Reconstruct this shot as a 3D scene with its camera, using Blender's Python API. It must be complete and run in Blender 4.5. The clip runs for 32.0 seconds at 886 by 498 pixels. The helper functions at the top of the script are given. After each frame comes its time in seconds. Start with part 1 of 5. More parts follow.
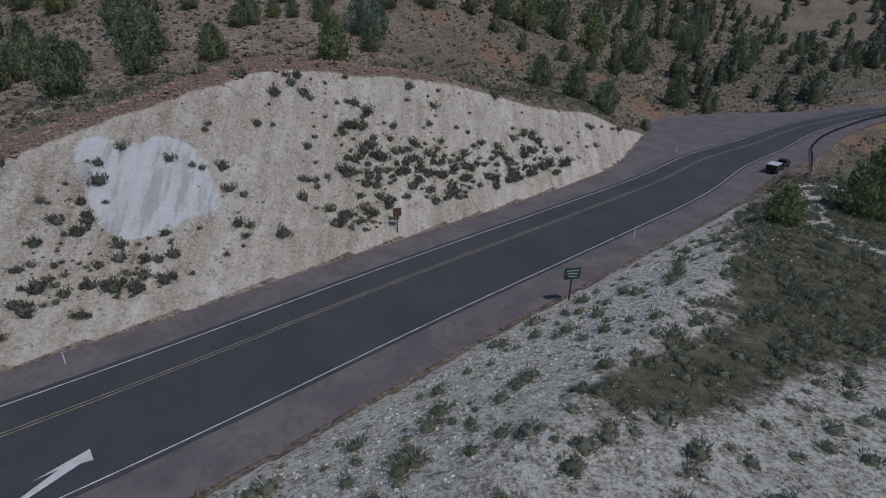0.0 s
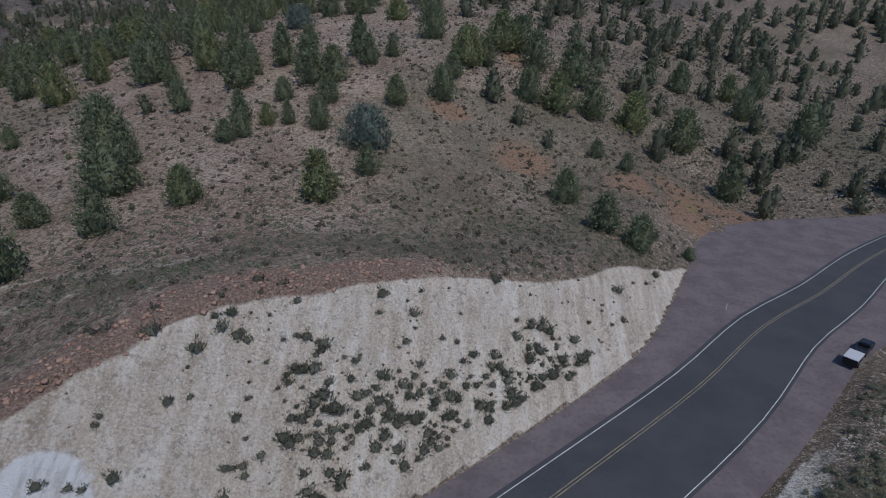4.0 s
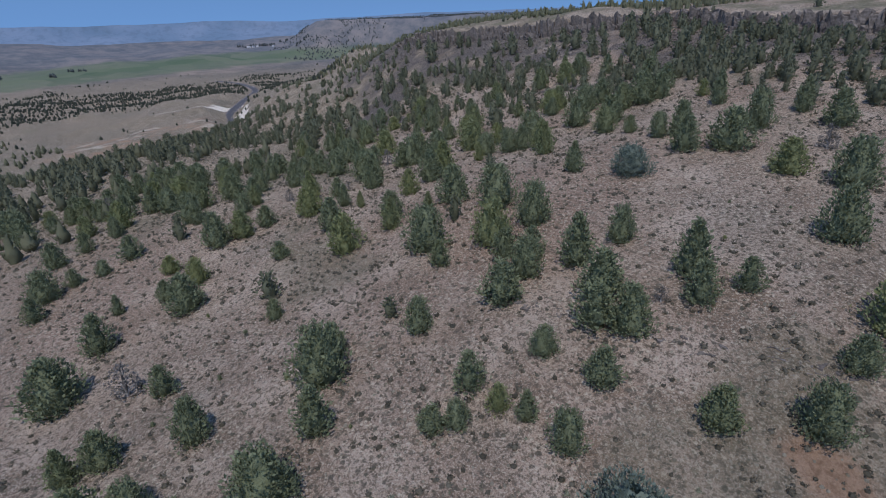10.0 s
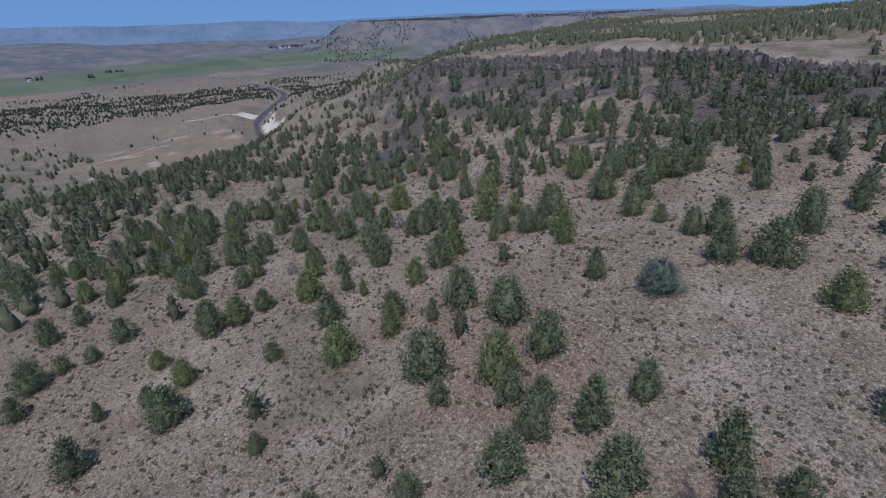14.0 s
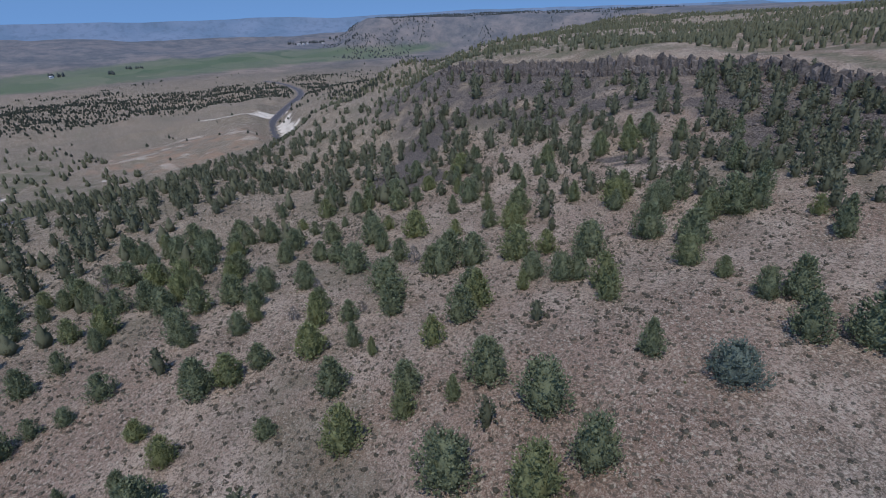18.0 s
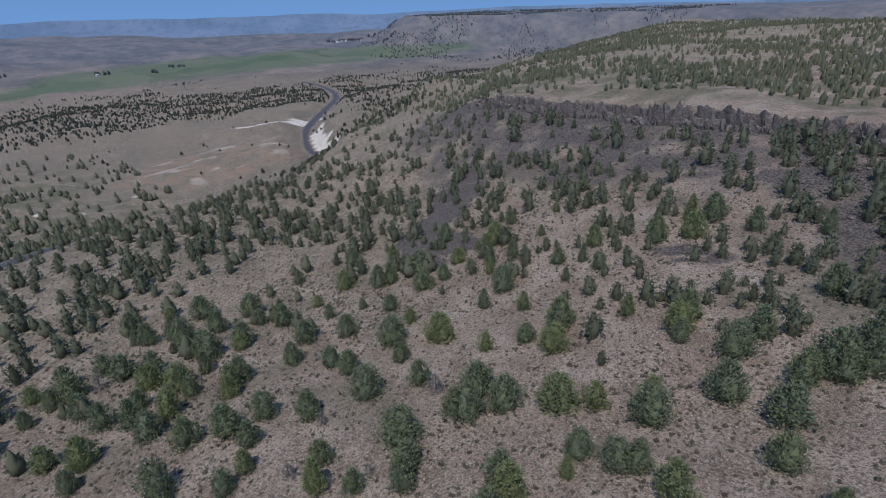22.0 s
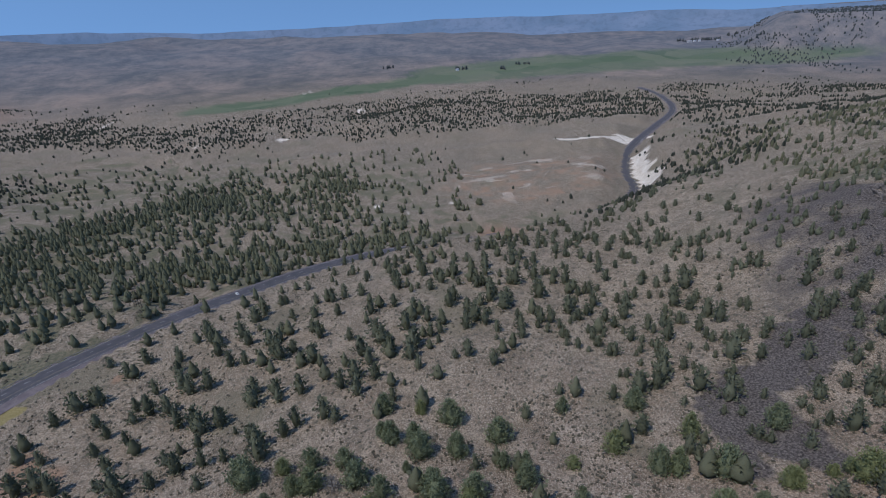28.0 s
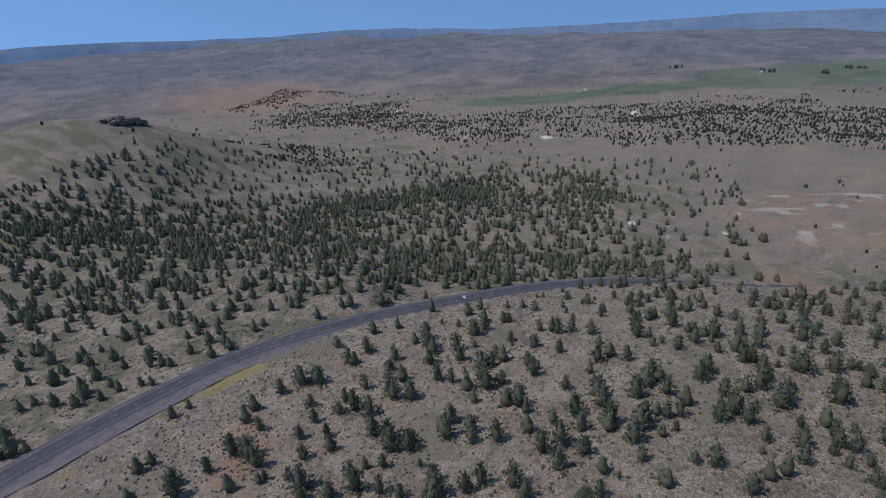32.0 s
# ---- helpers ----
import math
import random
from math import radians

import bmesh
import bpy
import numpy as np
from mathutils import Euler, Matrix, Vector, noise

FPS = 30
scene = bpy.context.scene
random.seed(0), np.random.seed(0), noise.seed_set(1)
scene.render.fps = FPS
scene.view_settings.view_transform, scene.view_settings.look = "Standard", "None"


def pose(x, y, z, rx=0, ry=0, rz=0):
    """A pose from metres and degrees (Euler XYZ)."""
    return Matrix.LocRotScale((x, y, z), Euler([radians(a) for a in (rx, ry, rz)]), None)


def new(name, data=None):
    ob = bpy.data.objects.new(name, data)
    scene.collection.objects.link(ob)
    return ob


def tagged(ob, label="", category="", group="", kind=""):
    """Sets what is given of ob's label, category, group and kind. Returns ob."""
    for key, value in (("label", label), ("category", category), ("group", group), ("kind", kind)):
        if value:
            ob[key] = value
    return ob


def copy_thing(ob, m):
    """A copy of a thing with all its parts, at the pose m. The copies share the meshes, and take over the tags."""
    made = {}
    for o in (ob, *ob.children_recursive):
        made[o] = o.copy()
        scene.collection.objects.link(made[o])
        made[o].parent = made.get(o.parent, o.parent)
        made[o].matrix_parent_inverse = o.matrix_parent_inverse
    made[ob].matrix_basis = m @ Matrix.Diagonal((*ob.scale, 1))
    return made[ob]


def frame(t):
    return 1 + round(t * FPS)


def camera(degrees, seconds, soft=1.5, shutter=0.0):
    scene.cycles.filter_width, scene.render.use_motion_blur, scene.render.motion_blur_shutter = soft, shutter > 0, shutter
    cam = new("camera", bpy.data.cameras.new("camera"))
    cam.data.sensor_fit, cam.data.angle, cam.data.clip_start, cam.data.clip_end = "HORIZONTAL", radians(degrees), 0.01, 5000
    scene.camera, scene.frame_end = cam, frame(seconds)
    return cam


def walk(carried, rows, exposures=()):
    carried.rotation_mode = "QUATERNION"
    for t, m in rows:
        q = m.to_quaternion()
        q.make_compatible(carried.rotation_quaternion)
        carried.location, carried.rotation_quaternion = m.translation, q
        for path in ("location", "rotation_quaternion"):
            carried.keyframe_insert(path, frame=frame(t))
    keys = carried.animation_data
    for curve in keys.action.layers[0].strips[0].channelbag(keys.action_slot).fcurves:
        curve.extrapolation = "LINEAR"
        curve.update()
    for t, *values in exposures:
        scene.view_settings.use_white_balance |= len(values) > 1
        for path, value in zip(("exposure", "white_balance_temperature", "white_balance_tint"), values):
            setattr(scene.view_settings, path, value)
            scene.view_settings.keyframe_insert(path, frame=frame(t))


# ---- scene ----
cam = camera(79.16, 32.0, 1.0)
PATH = [
    (0.0, pose(-0.08, -0.00, 30.50, 65.22, -1.03, -0.80)),
    (0.5, pose(0.12, 1.87, 33.55, 65.23, -1.12, -4.25)),
    (1.0, pose(0.80, 4.32, 36.58, 65.20, -1.00, -5.03)),
    (1.5, pose(1.81, 7.46, 39.58, 65.18, -0.87, -5.30)),
    (2.0, pose(3.01, 11.02, 42.53, 65.14, -0.72, -5.04)),
    (2.5, pose(4.25, 15.20, 45.44, 65.11, -0.57, -4.03)),
    (4.5, pose(9.33, 35.21, 55.58, 65.60, 0.29, 8.08)),
    (5.0, pose(10.50, 41.20, 58.38, 65.73, 0.63, 12.88)),
    (5.5, pose(10.80, 47.24, 61.23, 65.80, 0.85, 16.79)),
    (6.0, pose(10.84, 53.54, 64.05, 65.89, 1.03, 20.59)),
    (6.5, pose(10.50, 59.77, 66.92, 65.99, 1.23, 24.19)),
    (7.0, pose(9.69, 66.03, 69.92, 66.06, 1.43, 27.22)),
    (7.5, pose(8.94, 72.21, 72.86, 66.18, 1.68, 30.33)),
    (8.0, pose(7.54, 78.26, 75.61, 66.34, 1.80, 33.63)),
    (8.5, pose(5.83, 84.24, 78.55, 66.41, 1.97, 36.82)),
    (9.0, pose(3.77, 90.11, 81.25, 66.53, 2.09, 39.15)),
    (9.5, pose(1.33, 95.71, 84.11, 66.57, 2.19, 40.63)),
    (10.0, pose(-1.35, 101.37, 86.94, 66.59, 2.18, 41.55)),
    (10.5, pose(-4.05, 106.86, 90.04, 66.62, 2.17, 42.09)),
    (11.0, pose(-6.72, 112.64, 93.37, 66.60, 2.13, 42.60)),
    (11.5, pose(-9.43, 117.60, 96.89, 66.74, 2.08, 43.07)),
    (12.0, pose(-11.13, 120.50, 100.62, 66.80, 2.05, 43.18)),
    (12.5, pose(-11.75, 121.80, 103.98, 66.74, 2.03, 43.34)),
    (13.0, pose(-11.98, 122.31, 106.73, 66.64, 1.96, 43.77)),
    (13.5, pose(-12.68, 123.00, 108.16, 66.57, 1.94, 44.27)),
    (14.0, pose(-13.70, 124.15, 108.90, 66.51, 1.94, 44.67)),
    (14.5, pose(-15.24, 125.88, 109.14, 66.48, 1.91, 45.04)),
    (16.5, pose(-25.01, 134.34, 109.12, 66.33, 1.91, 46.04)),
    (17.0, pose(-28.33, 137.11, 109.60, 66.26, 1.92, 46.20)),
    (17.5, pose(-31.56, 139.89, 111.07, 66.22, 1.93, 46.37)),
    (18.0, pose(-34.93, 143.18, 113.76, 66.16, 1.95, 46.51)),
    (18.5, pose(-38.83, 146.74, 116.57, 66.12, 1.94, 46.54)),
    (19.0, pose(-42.69, 150.29, 119.75, 66.06, 1.86, 46.59)),
    (19.5, pose(-46.57, 154.25, 123.01, 66.01, 1.84, 46.66)),
    (20.0, pose(-50.64, 158.40, 126.43, 65.91, 1.82, 46.70)),
    (20.5, pose(-54.73, 162.69, 129.79, 65.82, 1.85, 46.73)),
    (21.0, pose(-58.87, 167.19, 133.23, 65.73, 1.78, 46.85)),
    (21.5, pose(-62.81, 171.68, 136.88, 65.64, 1.73, 47.47)),
    (22.0, pose(-67.28, 176.18, 140.29, 65.65, 1.86, 50.40)),
    (22.5, pose(-71.82, 180.70, 143.44, 65.73, 2.08, 54.12)),
    (23.0, pose(-76.79, 185.32, 146.54, 65.87, 2.31, 58.57)),
    (23.5, pose(-81.72, 189.51, 149.73, 65.94, 2.41, 61.61)),
    (24.0, pose(-86.05, 192.74, 153.16, 66.03, 2.42, 64.18)),
    (24.5, pose(-91.49, 195.70, 156.23, 66.07, 2.45, 67.23)),
    (25.0, pose(-96.82, 199.09, 159.48, 66.10, 2.55, 70.25)),
    (25.5, pose(-102.68, 202.24, 163.00, 66.09, 2.65, 73.07)),
    (27.5, pose(-126.42, 210.06, 171.91, 66.23, 2.71, 81.48)),
    (28.0, pose(-132.05, 211.43, 172.46, 66.29, 2.75, 83.99)),
    (28.5, pose(-138.37, 211.96, 172.35, 66.39, 2.77, 87.14)),
    (29.0, pose(-144.49, 212.81, 172.30, 66.53, 2.86, 90.43)),
    (29.5, pose(-150.61, 213.62, 172.31, 66.61, 2.91, 93.22)),
    (30.0, pose(-156.18, 213.77, 172.58, 66.67, 2.87, 95.53)),
    (30.5, pose(-162.90, 213.51, 172.14, 66.76, 2.89, 98.53)),
    (31.0, pose(-168.64, 213.26, 172.41, 66.89, 2.99, 102.45)),
    (31.5, pose(-174.18, 211.83, 172.57, 67.09, 3.08, 107.13)),
    (32.0, pose(-181.26, 211.36, 171.82, 67.36, 3.17, 111.96)),
]
walk(cam, PATH, [(0.0, -0.24, 6650, 12), (2.0, -0.08, 6600, 13), (4.0, -0.06, 6500, 13), (7.0, 0.2, 6300, 14), (14.0, 0.4, 6300, 14), (24.0, 0.38, 6350, 14), (32.0, 0.3, 6400, 13)])

# ---- world, sun ----
SUN_DIR = Vector((0.30, -0.42, 0.86)).normalized()
world = bpy.data.worlds.new("sky")
scene.world = world
world.use_nodes = True
wn = world.node_tree.nodes
sky = wn.new("ShaderNodeTexSky")
sky.sky_type, sky.sun_disc = "NISHITA", False
sky.sun_elevation = math.asin(SUN_DIR.z)
sky.sun_rotation = math.atan2(SUN_DIR.x, SUN_DIR.y)
lift = wn.new("ShaderNodeVectorMath")
lift.operation = "ADD"
lift.inputs[1].default_value = (0, 0, 0.45)
world.node_tree.links.new(wn.new("ShaderNodeTexCoord").outputs["Generated"], lift.inputs[0])
world.node_tree.links.new(lift.outputs[0], sky.inputs[0])
clear_air = wn.new("ShaderNodeMix")
clear_air.data_type, clear_air.blend_type = "RGBA", "MULTIPLY"
clear_air.inputs[0].default_value = 1.0
clear_air.inputs[7].default_value = (0.88, 1.02, 1.0, 1)
world.node_tree.links.new(sky.outputs[0], clear_air.inputs[6])
world.node_tree.links.new(clear_air.outputs[2], wn["Background"].inputs[0])
sky.altitude, sky.air_density, sky.dust_density, sky.ozone_density = 1500, 1.0, 0.1, 4.0
wn["Background"].inputs[1].default_value = 0.15
sun = new("sun", bpy.data.lights.new("sun", "SUN"))
sun.data.energy, sun.data.angle, sun.data.color = 2.1, radians(0.6), (1.0, 0.97, 0.93)
sun.rotation_mode = "QUATERNION"
sun.rotation_quaternion = SUN_DIR.to_track_quat("Z", "Y")

# ---- relief ----
RX, RY, RSTEP = -760.0, -200.0, 100.0
RELIEF = [
    (-84, -88, -90, -87, -85, -86, -86, -79, -64, -48),
    (-60, -54, -57, -56, -52, -49, -50, -35, -2, 28),
    (-42, -26, -29, -37, -27, -20, -12, 13, 51, 78),
    (-32, -19, -16, -24, -7, -3, 9, 48, 74, 87),
    (-20, -21, -27, -19, 2, -0, 18, 74, 82, 81),
    (-9, -11, -11, 4, 15, 9, 38, 84, 80, 84),
    (-2, -4, -3, -0, 23, 33, 62, 87, 90, 96),
    (1, 3, 10, 14, 47, 60, 71, 91, 98, 101),
    (2, 7, 12, 2, 17, 49, 68, 91, 99, 101),
    (4, 7, 5, -14, -18, 15, 54, 85, 95, 98),
    (6, 6, 5, 3, 1, -0, 34, 73, 89, 95),
]
KNOLLS = [
    (-715, 480, 10.0, 42), (-680, 430, 8.0, 40), (-735, 530, 9.0, 45), (-660, 385, 9.0, 34), (-640, 345, 6.0, 26), (-625, 262, 6.0, 24), (-612, 225, 6.0, 24), (-590, 190, 3.0, 24),
    (3, 97, 5.0, 19), (-36, 62, 2.5, 18),
    (160, 215, 9.0, 45),
    (83, 194, -6.9, 28),
    (14, 234, 5.4, 45),
    (-244, 440, -6.6, 45),
    (-541, 33, -5.9, 28),
    (-507, 4, 5.9, 28),
    (-36, 89, 3.5, 28),
    (-640, 450, -5.6, 28),
    (-112, 160, -3.6, 45),
    (-9, 190, 4.1, 28),
    (-317, 248, -4.1, 28),
    (-90, 400, -4.6, 28),
    (-368, 255, 3.5, 45),
    (-294, 474, 3.9, 28),
    (28, 155, -3.0, 28),
    (-320, 455, -4.1, 28),
    (61, 305, -3.8, 28),
    (200, 450, 4.0, 45),
    (-104, 294, -3.3, 28),
    (-200, 181, 2.9, 45),
    (-417, 346, -3.2, 28),
    (-760, 300, -3.8, 28),
    (-200, 420, -3.4, 28),
    (-181, 431, 3.2, 28),
    (-740, 660, 16.8, 70), (-620, 480, 12.6, 70), (-355, 475, 7.4, 40), (-680, 660, 16.3, 70), (-680, 600, 10.5, 70), (-215, 510, 6.6, 40),
    (-705, 685, 16.8, 40), (-425, 510, 5.6, 40), (-440, 360, -6.7, 70), (-680, 540, 8.8, 70), (-145, 545, -4.8, 40), (-145, 405, -5.1, 40),
    (-600, 475, 9.8, 40), (-670, 300, 4.4, 40), (-740, 600, 12.0, 70), (-320, 540, 4.8, 70), (-740, 685, 8.9, 40), (-390, 475, 6.2, 40),
    (-390, 405, -6.6, 40), (-320, 440, 3.7, 40), (-110, 475, 2.4, 40), (-635, 510, 6.9, 40), (-140, 360, -2.5, 70), (-425, 545, 3.6, 40), (-460, 650, -2.7, 40), (-670, 685, 6.8, 40),
    (-24, 86, 2.3, 14), (54, 140, -2.4, 22), (12, 98, -1.9, 14), (-36, 74, 0.7, 14), (-18, 98, 2.3, 14), (6, 86, -1.4, 14), (60, 146, -2.0, 14), (48, 128, -1.4, 14), (-30, 86, 1.9, 14), (-27, 79, 1.2, 12),
]
GRID = np.array(RELIEF, float)


def spline_weights(u):
    return [(1 - u) ** 3 / 6, (3 * u ** 3 - 6 * u * u + 4) / 6, (-3 * u ** 3 + 3 * u * u + 3 * u + 1) / 6, u ** 3 / 6]


def smooth(a, b, v):
    s = np.clip((v - a) / (b - a), 0, 1)
    return s * s * (3 - 2 * s)


def lattice(ix, iy, seed):
    h = (ix.astype(np.int64) * 374761393 + iy.astype(np.int64) * 668265263 + seed * 144665) & 0x7FFFFFFF
    h = ((h ^ (h >> 13)) * 1274126177) & 0x7FFFFFFF
    return ((h ^ (h >> 16)) & 0xFFFF) / 65535.0


def value_noise(x, y, size, seed=0):
    gx, gy = np.asarray(x, float) / size, np.asarray(y, float) / size
    ix, iy = np.floor(gx), np.floor(gy)
    u, v = gx - ix, gy - iy
    u, v = u * u * (3 - 2 * u), v * v * (3 - 2 * v)
    ix, iy = ix.astype(int), iy.astype(int)
    a, b = lattice(ix, iy, seed), lattice(ix + 1, iy, seed)
    c, d = lattice(ix, iy + 1, seed), lattice(ix + 1, iy + 1, seed)
    return (a * (1 - u) + b * u) * (1 - v) + (c * (1 - u) + d * u) * v - 0.5


def bump(x, y, cx, cy, h, rx, ry=None):
    ry = ry or rx
    return h * np.exp(-((x - cx) / rx) ** 2 - ((y - cy) / ry) ** 2)


def near_relief(x, y):
    nx, ny = GRID.shape
    gx = np.clip((x - RX) / RSTEP, 0, nx - 1.001)
    gy = np.clip((y - RY) / RSTEP, 0, ny - 1.001)
    i, j = gx.astype(int), gy.astype(int)
    wx, wy = spline_weights(gx - i), spline_weights(gy - j)
    z = np.zeros_like(gx)
    for a in range(4):
        for b in range(4):
            z += wx[a] * wy[b] * GRID[np.clip(i + a - 1, 0, nx - 1), np.clip(j + b - 1, 0, ny - 1)]
    for cx, cy, h, r in KNOLLS:
        z += bump(x, y, cx, cy, h, r)
    return z


def far_relief(x, y):
    """The valley to the west, the wooded upland to the north, hills beyond."""
    r = np.hypot(x, y)
    shelf = np.interp(x + 0.35 * (y - 700), [-1500, -1100, -800, -697, -606, -488, -250, -34, 400], [-100, -60, 20, 48, 64, 80, 91, 97, 104])
    z = -100 + (shelf + 100) * smooth(150, 800, y)
    z -= smooth(1500, 2300, y) * np.maximum(0, z + 100) * 0.8
    z += bump(x, y, -900, -760, 108, 260, 240) + bump(x, y, -600, -520, 70, 330, 200) + bump(x, y, 500, -300, 130, 500) + bump(x, y, -660, -820, 75, 280, 200)
    z += smooth(-300, 900, x) * smooth(500, -400, y) * 110
    fold = value_noise(x + 60 * value_noise(x, y, 90, 91), y, 150, 92)
    z += smooth(-560, -800, x) * smooth(2200, 1700, r) * (26 * (0.25 - np.abs(fold)) + 9 * value_noise(x, y, 55, 93))
    rise = smooth(2300, 4300, r)
    bearing = np.degrees(np.arctan2(y - 190, -x - 80))
    crest = np.interp(bearing, [-60, -47, -32, -19, -4, 12, 26, 40], [195, 200, 240, 190, 150, 125, 95, 95])
    z += rise * (crest + 50 * value_noise(x, y, 700, 3) + 45 * value_noise(x, y, 260, 4))
    mesa = smooth(33, 37, bearing + 3 * value_noise(x, y, 300, 8)) * smooth(3000, 3330, r + 260 * value_noise(x, y, 420, 9))
    z = z * (1 - mesa) + mesa * (92 + 10 * value_noise(x, y, 500, 10))
    z += 17 * value_noise(x, y, 210, 5) + 7 * value_noise(x, y, 70, 6)
    return z


# the highway's centre line from west to east: x, y, z
ROAD = [
    (-2060, 1114, -104), (-1860, 1085, -99), (-1663, 1027, -95), (-1540, 975, -93), (-1445, 915, -91), (-1330, 825, -89), (-1227, 745, -88), (-1132, 677, -87), (-1033, 625, -86), (-947, 590, -84), (-895, 577, -82), (-842, 552, -80), (-795, 505, -77), (-745, 440, -72), (-705, 377, -66), (-685, 330, -61), (-667, 285, -56.5), (-650, 236, -52), (-626, 178, -46),
    (-585, 122, -39), (-540, 77, -33), (-492, 36, -26), (-444, -2, -22), (-403, -31, -21), (-357, -46, -19), (-311, -54, -15), (-265, -57, -11),
    (-215, -53, -7), (-165, -42, -4), (-115, -23, -2), (-75, -1, -0.6), (-32.5, 31.2, 0.2), (-4.4, 56, 0.3), (20.7, 77.9, 0.2), (42.5, 97.3, 0.1), (60.4, 115.4, 0.1),
    (78, 129, 0.1), (98, 146.2, 0.1), (122, 163, 0.1), (151, 180, 0.1), (185, 193, 0.2), (225, 200, 0.4), (270, 200, 0.8), (330, 190, 1.5),
]


def spline_line(pts, step):
    """Points every step metres along a smooth line through pts."""
    p = np.array(pts, float)
    p = np.vstack([2 * p[0] - p[1], p, 2 * p[-1] - p[-2]])
    out = []
    for i in range(1, len(p) - 2):
        a, b, c, d = p[i - 1:i + 3]
        n = max(2, int(np.linalg.norm(c - b) / step))
        for k in range(n):
            u = k / n
            out.append(0.5 * (2 * b + (c - a) * u + (2 * a - 5 * b + 4 * c - d) * u * u + (3 * b - a - 3 * c + d) * u ** 3))
    out.append(p[-2])
    return np.array(out)


LINE = spline_line(ROAD, 6.0)
TAN = np.gradient(LINE[:, :2], axis=0)
TAN /= np.linalg.norm(TAN, axis=1)[:, None]
NOR = np.stack([-TAN[:, 1], TAN[:, 0]], 1)


def road_frame(x, y):
    """Signed distance from the highway's centre (left of eastbound is +) and its height and x there."""
    x, y = np.asarray(x, float), np.asarray(y, float)
    best = np.full(x.shape, 1e9)
    side = np.zeros(x.shape)
    rz, rx = np.zeros(x.shape), np.zeros(x.shape)
    for i in range(len(LINE) - 1):
        (ax, ay, az), (bx, by, bz) = LINE[i], LINE[i + 1]
        dx, dy = bx - ax, by - ay
        u = np.clip(((x - ax) * dx + (y - ay) * dy) / (dx * dx + dy * dy), 0, 1)
        d = np.hypot(x - ax - u * dx, y - ay - u * dy)
        m = d < best
        best = np.where(m, d, best)
        side = np.where(m, np.sign(dx * (y - ay) - dy * (x - ax)), side)
        rz, rx = np.where(m, az + u * (bz - az), rz), np.where(m, ax + u * dx, rx)
    return best, side, rz, rx


RIM = [(-425, 506), (-400, 499), (-354, 490), (-310, 487), (-270, 492), (-239, 491), (-205, 487), (-171, 488), (-138, 484), (-115, 470), (-100, 457), (-80, 452), (-40, 448), (20, 446), (100, 440)]
RIM_LINE = spline_line([(a, b, 0) for a, b in RIM], 5.0)


def rim_side(x, y):
    """Distance to the basalt rim, + on the plateau."""
    best, side = np.full(x.shape, 1e9), np.zeros(x.shape)
    for (ax, ay, _), (bx, by, _) in zip(RIM_LINE[:-1], RIM_LINE[1:]):
        dx, dy = bx - ax, by - ay
        u = np.clip(((x - ax) * dx + (y - ay) * dy) / (dx * dx + dy * dy), 0, 1)
        d = np.hypot(x - ax - u * dx, y - ay - u * dy)
        m = d < best
        best, side = np.where(m, d, best), np.where(m, np.sign(dx * (y - ay) - dy * (x - ax)), side)
    return best * side


def base_height(x, y):
    x, y = np.asarray(x, float), np.asarray(y, float)
    nx, ny = GRID.shape
    out = np.maximum(np.maximum(RX - x, x - RX - (nx - 1) * RSTEP), np.maximum(RY - y, y - RY - (ny - 1) * RSTEP))
    w = smooth(0, 420, out)
    z = near_relief(x, y) * (1 - w) + far_relief(x, y) * w
    r = rim_side(x, y)
    z += np.where(r > 0, 1.5 * np.exp(-r / 60), -7.0 * np.exp(r / 40)) * smooth(-0.6, 1.5, np.abs(r)) * smooth(-425, -390, x)
    return z + (1.2 * value_noise(x, y, 34, 11) + 0.5 * value_noise(x, y, 11, 12) + 0.22 * value_noise(x, y, 4, 13)) * (1 - 0.5 * w)


def road_half(side, rx):
    """Half width of the graded strip: the uphill side widens into a pull-out, the other holds a gravel shoulder."""
    up = 9.5 + 21 * np.exp(-((rx - 88) / 27) ** 2) + 0 * rx
    down = 9.5 + 5.5 * smooth(130, 70, rx) * smooth(-120, -60, rx) + 3 * smooth(-200, -300, rx) + 8 * smooth(-1050, -1200, rx)
    inner = 7.5 + 6.5 * smooth(-250, -290, rx) * smooth(-480, -400, rx) + 8 * smooth(-1050, -1200, rx)
    return np.where(side > 0, np.where(rx < -200, inner, up), down)


def height(x, y):
    x, y = np.asarray(x, float), np.asarray(y, float)
    z = base_height(x, y)
    d, s, rz, rx = road_frame(x, y)
    over = np.maximum(0, d - road_half(s, rx))
    cut = np.where(s > 0, 0.78 * over + 0.4 * np.maximum(0, over - 8), 0.5 * over)
    z = z + np.where(s > 0, 3.6 * np.exp(-((over - 15) / 13) ** 2), 0) * smooth(-110, -80, x) * smooth(66, 48, x)
    low = np.clip(z, rz - 0.2 - 0.45 * over, rz - 0.1 + cut)
    rill = np.where((s > 0) & (over > 0.5), smooth(0.3, 2.5, z - low) * smooth(0.5, 3, over), 0) * smooth(-95, -70, x) * smooth(64, 50, x)
    along = x * 0.74 + y * 0.67
    return low + rill * (1.3 * value_noise(along, d * 0.2, 2.6, 41) + 1.5 * value_noise(along, d * 0.25, 7, 43) + 1.0 * value_noise(along, d, 3.1, 44) + 0.5 * value_noise(along, d, 1.7, 45))


